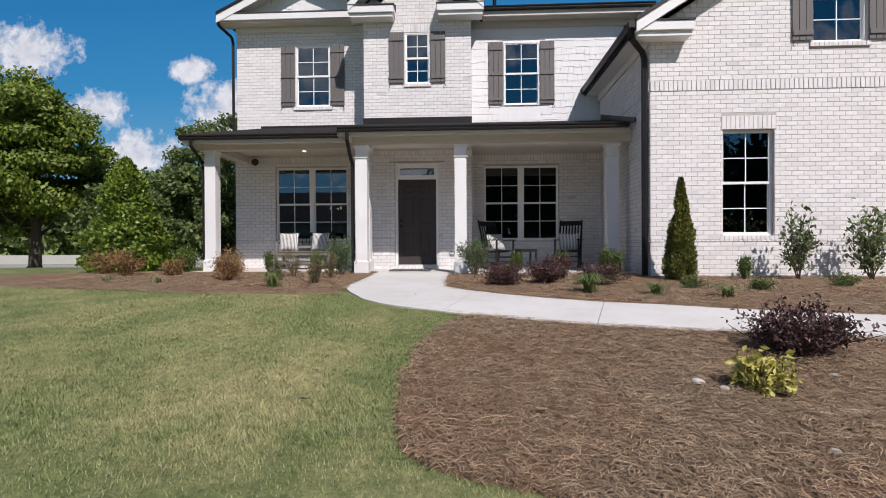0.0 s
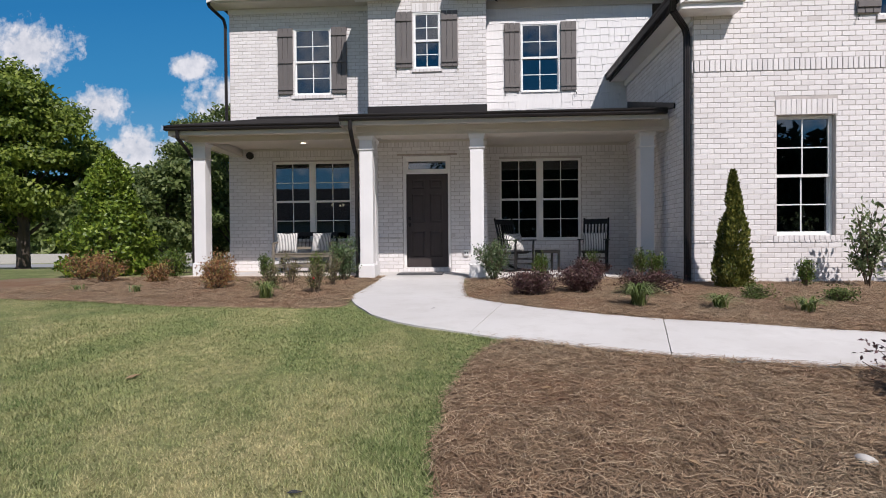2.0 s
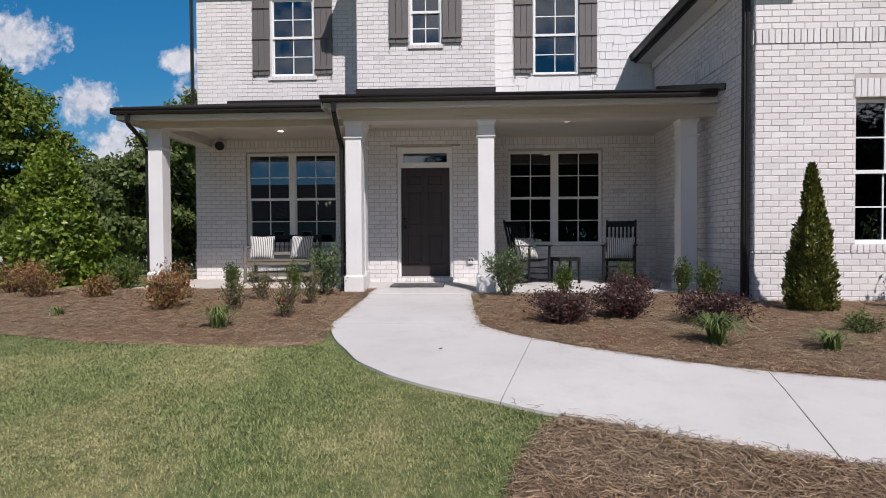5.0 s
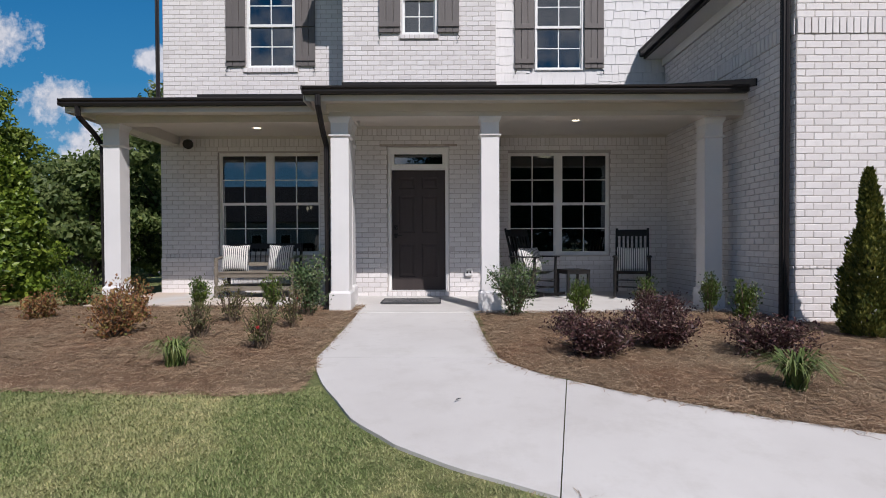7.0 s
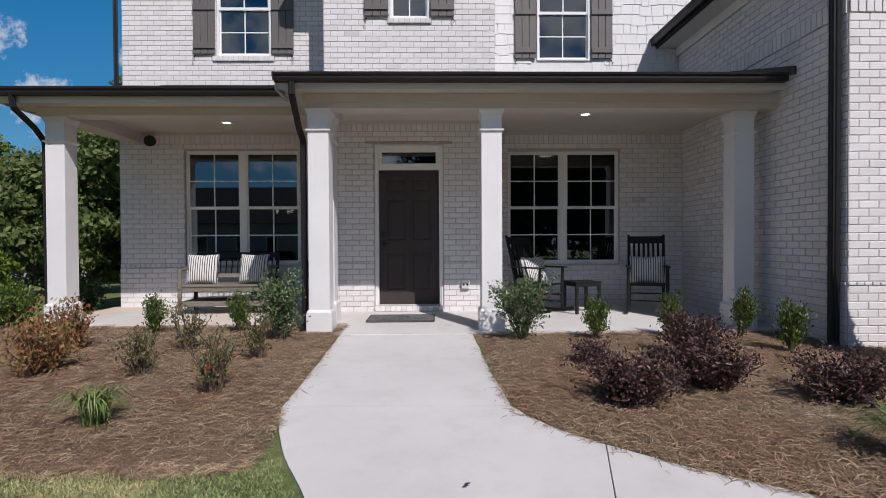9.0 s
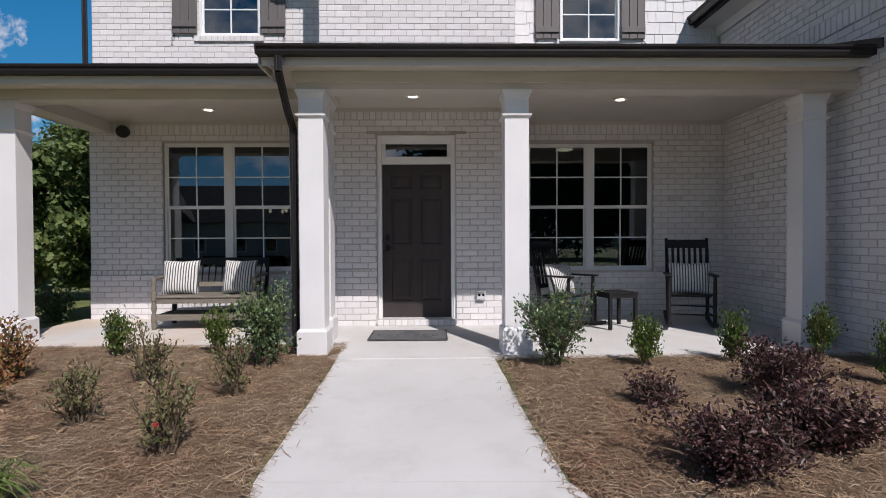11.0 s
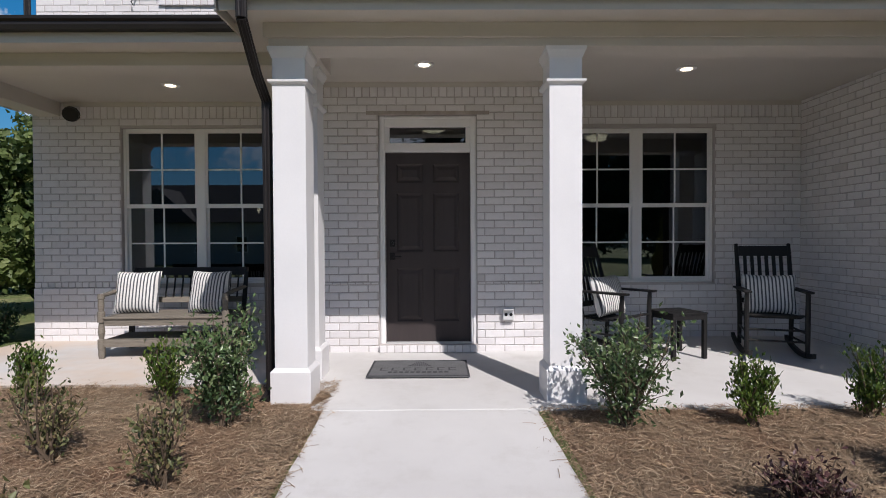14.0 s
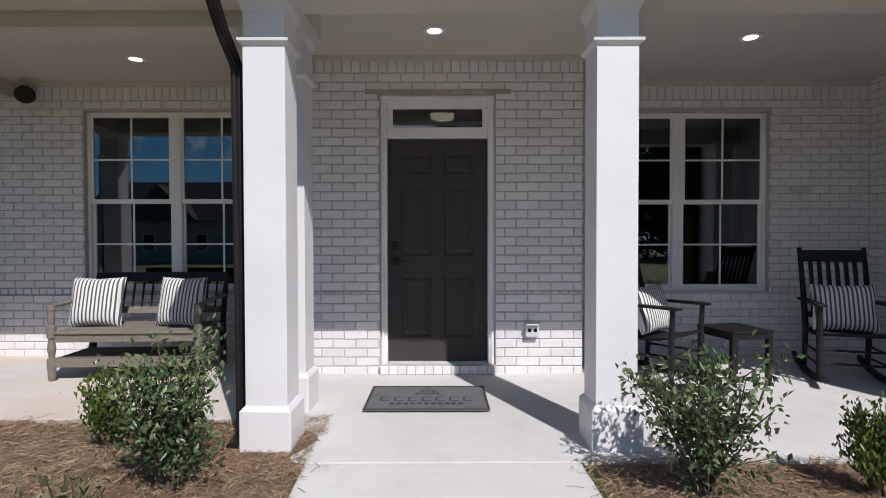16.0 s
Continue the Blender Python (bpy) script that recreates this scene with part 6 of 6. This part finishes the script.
    for k, (x, y) in enumerate(((3.26, 7.65), (4.13, 7.45), (5.5, 7.85))):
        shrub("juniper", "low spreading grey-green juniper in the mulch", "shrub", "low junipers", x, y, 0.5, 0.17, 0.03, 1100, L_FAR, 14, 1.0, 0.1, 80 + k, 0.3, 0.03)
    for k, (x, y, w, h, n) in enumerate(((1.72, 7.2, 0.70, 0.28, 150), (2.55, 7.02, 0.62, 0.17, 80), (3.36, 6.82, 0.6, 0.17, 70), (-2.88, 7.78, 0.52, 0.25, 100), (-5.1, 8.5, 0.34, 0.13, 30), (-6.2, 8.8, 0.34, 0.11, 26))):
        strap_clump(x, y, w, h, n, 90 + k)
    spire("arborvitae", "narrow olive green arborvitae against the sunlit brick", 3.62, 8.92, 0.50, 1.66, 12000, L_ARB, 0.055, 100, rough=0.26, power=0.85)
    spire("holly", "dense bright yellow-green cone-shaped holly at the lawn edge", -8.2, 12.3, 1.8, 2.65, 13000, L_MAG, 0.10, 101, "tree", 0.06, 0.62, 0.2, 1.1)
    # trees beside and behind the house
    tree("large leafy shade tree with a dark trunk on the lawn", -18.5, 21.5, 8.2, 5.6, 1.7, 60000, 0.19, L_TREE, 110, 0.22, 100)
    tree("large leafy shade tree with a dark trunk on the lawn", -22.6, 20.5, 8.4, 6.2, 2.2, 34000, 0.2, L_TREE, 111, 0.22, 70)
    tree("loose green tree behind the porch corner", -11.9, 23.5, 6.6, 3.9, 0.6, 30000, 0.15, L_FAR, 112, 0.12, 60)
    tree("dense green tree beside the house", -9.2, 16.2, 3.1, 2.8, 0.2, 15000, 0.14, L_FAR, 113, 0.1, 50)
    tree("dense green tree beside the house", -7.7, 17.5, 5.0, 3.6, 0.3, 17000, 0.14, L_FAR, 114, 0.1, 50)
    tree("dark green undergrowth tree beyond the lawn", -14.0, 22.0, 4.4, 5.0, 0.0, 12000, 0.2, L_FAR, 115, 0.12, 45)
    tree("dark green undergrowth tree beyond the lawn", -7.0, 20.5, 5.0, 4.0, 0.2, 10000, 0.18, L_FAR, 116, 0.1, 40)
    # lamps inside the house
    for x, y in ((1.63, 15.6), (-1.09, 14.85)):
        l = thing("ceiling_lamp", "lit flat round ceiling lamp in the dim room", "ceiling lamp", "room lamps", (x, y, 3.999))
        bm = bmesh.new()
        lathe(bm, 0, 0, [(0.11, -0.075), (0.16, -0.055), (0.16, -0.001)], 20)
        part("shade", bm, LAMP, l)
    ch = thing("chandelier", "small chandelier with four lit bulbs in the dim room", "chandelier", "", (-4.0, 16.4, 3.999))
    bm = bmesh.new()
    tube(bm, [(0, 0, -0.002), (0, 0, -1.25)], [0.012, 0.012], 6)
    for a in range(4):
        x, y = 0.28 * math.cos(a * 1.57 + 0.4), 0.28 * math.sin(a * 1.57 + 0.4)
        tube(bm, [(0, 0, -1.22), (x, y, -1.22)], [0.008, 0.008], 5)
    part("frame", bm, BLACKMETAL, ch)
    for a in range(4):
        x, y = 0.28 * math.cos(a * 1.57 + 0.4), 0.28 * math.sin(a * 1.57 + 0.4)
        bm = bmesh.new()
        lathe(bm, x, y, [(0.012, -1.22), (0.032, -1.18), (0.03, -1.14), (0.008, -1.11)], 10)
        part("bulb", bm, LAMP, ch, "glowing bulb")
    # pots on the porch
    pot = thing("potted_plant", "round leafy topiary in a white pot by the window", "potted plant", "", (-2.62, 12.55, SLAB))
    bm = bmesh.new()
    lathe(bm, 0, 0, [(0.09, 0.0), (0.12, 0.02), (0.15, 0.26), (0.165, 0.28), (0.165, 0.31), (0.14, 0.31), (0.13, 0.27)], 18)
    part("pot", bm, TERRA, pot)
    rng = np.random.default_rng(5)
    bm = bmesh.new()
    tube(bm, [(0, 0, 0.25), (0.005, 0, 0.5)], [0.012, 0.01], 6)
    part("stem", bm, STEM, pot)
    v = unit(rng, 900) * rng.uniform(0.6, 1, (900, 1))
    leaves_part("foliage", v * 0.15 + np.array([0, 0, 0.6]), v + 0.6 * unit(rng, 900), unit(rng, 900), rng.uniform(0.025, 0.045, 900), rng.uniform(0.014, 0.022, 900), L_CAM, pot)


def build_litter():
    rng = random.Random(12)
    for k, (x, y, s) in enumerate(((1.62, 3.6, 0.045), (1.75, 3.5, 0.035), (1.9, 2.7, 0.03), (2.6, 3.75, 0.03))):
        bm = bmesh.new()
        bmesh.ops.create_icosphere(bm, subdivisions=2, radius=s)
        for v in bm.verts:
            v.co *= 1 + 0.35 * noise.noise(v.co * 20 + Vector((k, 0, 0)))
            v.co.z *= 0.5
        ob = part("stone", bm, STONE, None, smooth=True)
        ob.location = (x, y, ground_z(x, y) + s * 0.45 + 0.018)
        tagged(ob, "small pale stone lying in the pine straw", "stone", "loose stones")
    leafmat = plain("dry fallen leaf", (0.30, 0.20, 0.11), 0.8, 0.3, 20, 0.3, 60)
    spots = [(-0.62, 6.98, 0.02), (-0.95, 3.3, 0.03), (-2.56, 4.63, 0.05)] + [(rng.uniform(0.0, 3), rng.uniform(7.8, 10), 0.025) for _ in range(16)] + [(rng.uniform(-4, -2), rng.uniform(7.8, 10), 0.03) for _ in range(10)] + [(rng.uniform(0.2, 3), rng.uniform(2.6, 4.8), 0.035) for _ in range(8)]
    for k, (x, y, s) in enumerate(spots):
        bm = bmesh.new()
        a = rng.uniform(0, math.tau)
        pts = [(-1, 0, 0), (-0.3, 0.45, 0.15), (0.5, 0.4, 0.2), (1.2, 0, 0.1), (0.5, -0.4, 0.25), (-0.3, -0.45, 0.12)]
        top = [bm.verts.new((s * (px * math.cos(a) - py * math.sin(a)), s * (px * math.sin(a) + py * math.cos(a)), s * pz)) for px, py, pz in pts]
        f = bm.faces.new(top)
        g = bmesh.ops.extrude_face_region(bm, geom=[f])
        for v in g["geom"]:
            if isinstance(v, bmesh.types.BMVert):
                v.co.z += 0.002
        ob = part("fallen_leaf", bm, MATDARK if k < 2 else leafmat, None)
        ob.location = (x, y, ground_z(x, y) + (0.034 if k == 0 else 0.045 if k > 2 else 0.02))
        tagged(ob, "dry curled leaf lying on the ground", "fallen leaf", "fallen leaves")


# ---------------------------------------------------------------- distance
def cloud_material(name, blobs, strength, top):
    n = Nodes(name)
    out = n.tree.nodes["Material Output"]
    n.tree.nodes.remove(n.bsdf)
    n.world_pos()
    total = None
    for x, z, rx, rz in blobs:
        m = n.node("ShaderNodeMapping")
        m.inputs["Location"].default_value = (-x / rx, 0, -z / rz)
        m.inputs["Scale"].default_value = (1 / rx, 0, 1 / rz)
        n.link(n.pos, m.inputs[0])
        v = n.node("ShaderNodeVectorMath")
        v.operation = "LENGTH"
        n.link(m.outputs[0], v.inputs[0])
        d = n.math("SUBTRACT", 1.0, v.outputs["Value"])
        total = d if total is None else n.math("MAXIMUM", total, d)
    big, fine = n.noise(0.011, 8, 0.62), n.noise(0.05, 6, 0.6)
    shape = n.math("ADD", total, n.math("MULTIPLY", n.math("SUBTRACT", big, 0.48), 1.8))
    shape = n.math("ADD", shape, n.math("MULTIPLY", n.math("SUBTRACT", fine, 0.5), 1.5))
    alpha = n.ramp(shape, [(0.05, c4(0, 0, 0)), (0.22, c4(0.35, 0.35, 0.35)), (0.6, c4(0.95, 0.95, 0.95))])
    tone = n.ramp(n.math("ADD", n.math("MULTIPLY", fine, 0.7), n.math("MULTIPLY", big, 0.5)), [(0.35, c4(0.50, 0.55, 0.62)), (0.72, c4(0.86, 0.87, 0.89))])
    height = n.node("ShaderNodeSeparateXYZ")
    n.link(n.pos, height.inputs[0])
    up = n.math("DIVIDE", height.outputs["Z"], top)
    blue = n.ramp(up, [(0.0, c4(0.46, 0.62, 0.76)), (0.3, c4(0.14, 0.39, 0.62)), (0.65, c4(0.045, 0.27, 0.54)), (1.0, c4(0.024, 0.205, 0.47))])
    em = n.node("ShaderNodeEmission")
    em.inputs[1].default_value = strength
    n.link(n.mix(alpha, blue, tone), em.inputs[0])
    n.link(em.outputs[0], out.inputs[0])
    return n.mat


def build_distance():
    k = 900 / 924
    blobs = [((px - 831) * k, (437 - py) * k + 1.6, rx * k, rz * k) for px, py, rx, rz in ((20, 72, 100, 58), (150, 185, 62, 44), (225, 262, 80, 44), (325, 114, 46, 24), (400, 190, 84, 62), (190, 300, 60, 50), (-300, 120, 200, 90), (1500, 60, 220, 60))]
    for nm, y, mat, lb in (("backdrop", 900, cloud_material("white cumulus ahead", blobs, 0.85, 430), "scattered white cumulus clouds in the far sky"),
                           ("backdrop", -390, cloud_material("white cumulus behind", [(-250, 140, 160, 70), (60, 200, 180, 60), (320, 120, 140, 60), (-60, 90, 120, 40)], 0.9, 170), "scattered white cumulus clouds behind the street")):
        me = bpy.data.meshes.new(nm)
        s = 1600 if y > 0 else 600
        me.from_pydata([(-s, y, 1), (s, y, 1), (s, y, 760 if y > 0 else 330), (-s, y, 760 if y > 0 else 330)], [], [(0, 1, 2, 3)])
        me.materials.append(mat)
        ob = new(nm, me)
        tagged(ob, lb, "clouds", kind="structure")
    road = soup("road", [(-80, 30, 0.49), (-6, 30, 0.49), (-6, 37, 0.42), (-80, 37, 0.42)], [(0, 1, 2, 3)], ROAD)
    tagged(road, "pale grey road beyond the trees", "road", kind="structure")
    fence = boxes("far_wall", STONE, None, (-80, -14, 40, 40.3, 0.3, 1.1))
    tagged(fence, "low pale wall beyond the road", "wall", kind="structure")
    rng = np.random.default_rng(9)
    # woods far off, and unseen ones across the street added to darken the panes
    for lb, pts, w, h, n, s in (
        ("far green woods beyond the road", [(x, 55 + rng.uniform(-4, 6)) for x in range(-90, -6, 6)], 4.2, 8.0, 1500, 0.6),
        ("green trees across the street", [(x, -46 + rng.uniform(-4, 4)) for x in list(range(-64, -8, 6))], 4.0, 7.0, 4000, 0.32),
        ("added tall trees across the street, leaf colour darkened as shade", [(x, -44 + rng.uniform(-4, 4)) for x in range(0, 78, 6)], 5.5, 17.0, 6500, 0.42),
    ):
        P, R = [], []
        for x, y in pts:
            hh = h * rng.uniform(0.7, 1.15)
            v = unit(rng, n) * rng.random((n, 1)) ** 0.4
            lump = 1 + 0.3 * np.array([noise.noise(Vector(q) * 2.2 + Vector((x, y, 0))) for q in v])
            P.append(np.array([x, y, ground_z(x, y) + hh * 0.52]) + v * lump[:, None] * np.array([w, w * 0.8, hh * 0.52]))
        # oversized inner leaves added to close gaps where sky would show
        core = n // 10
        for x, y in pts:
            v = unit(rng, core) * rng.random((core, 1)) ** 0.5
            P.append(np.array([x, y, ground_z(x, y) + h * 0.45]) + v * np.array([w * 0.8, w * 0.5, h * 0.42]))
        P = np.concatenate(P)
        m = len(P)
        big = np.where(np.arange(m) < n * len(pts), 1.0, 4.5)
        # street-side leaves take the colour that has the shade in it
        ob = leaves_part("woods", P, unit(rng, m), unit(rng, m) + np.array([0, 0, 0.6]), big * s * rng.uniform(0.6, 1.3, m), big * s * rng.uniform(0.4, 0.8, m), L_SHADED if "street" in lb else L_FAR, None)
        tagged(ob, lb, "woods", kind="stuff")
    # house across the street, seen mirrored in the panes
    h = thing("house", "brown gabled house across the street", "house")
    boxes("wall", FARWALL, h, (-35, -14, -40, -31, 0, 4.2))
    bm = bmesh.new()
    prism_x(bm, [(-41, 4.1), (-30.4, 4.1), (-35.5, 8.2)], -35.6, -13.4)
    part("roof", bm, SHINGLE, h)
    bm = bmesh.new()
    prism(bm, [(-31, 4.1), (-24, 4.1), (-27.5, 7.4)], -36, -29.8)
    part("roof", bm, SHINGLE, h)
    for x in (-32, -29, -24, -20, -17):
        w = boxes("window", VINYL, h, (x - 0.55, x + 0.55, -31, -30.95, 1.2, 2.8))
        boxes("pane", GLASS, w, (x - 0.48, x + 0.48, -30.95, -30.93, 1.27, 2.73))
    st = soup("road", [(-90, -20, 0.045), (90, -20, 0.045), (90, -12, 0.09), (-90, -12, 0.09)], [(0, 1, 2, 3)], ROAD)
    tagged(st, "grey street before the house", "road", kind="structure")


build_ground()
build_walk()
build_beds()
build_windows()
build_door()
build_porch()
build_roofs()
build_furniture()
build_plants()
build_litter()
build_distance()
build_grass()
build_needles()
build_stray_needles()
build_walls()
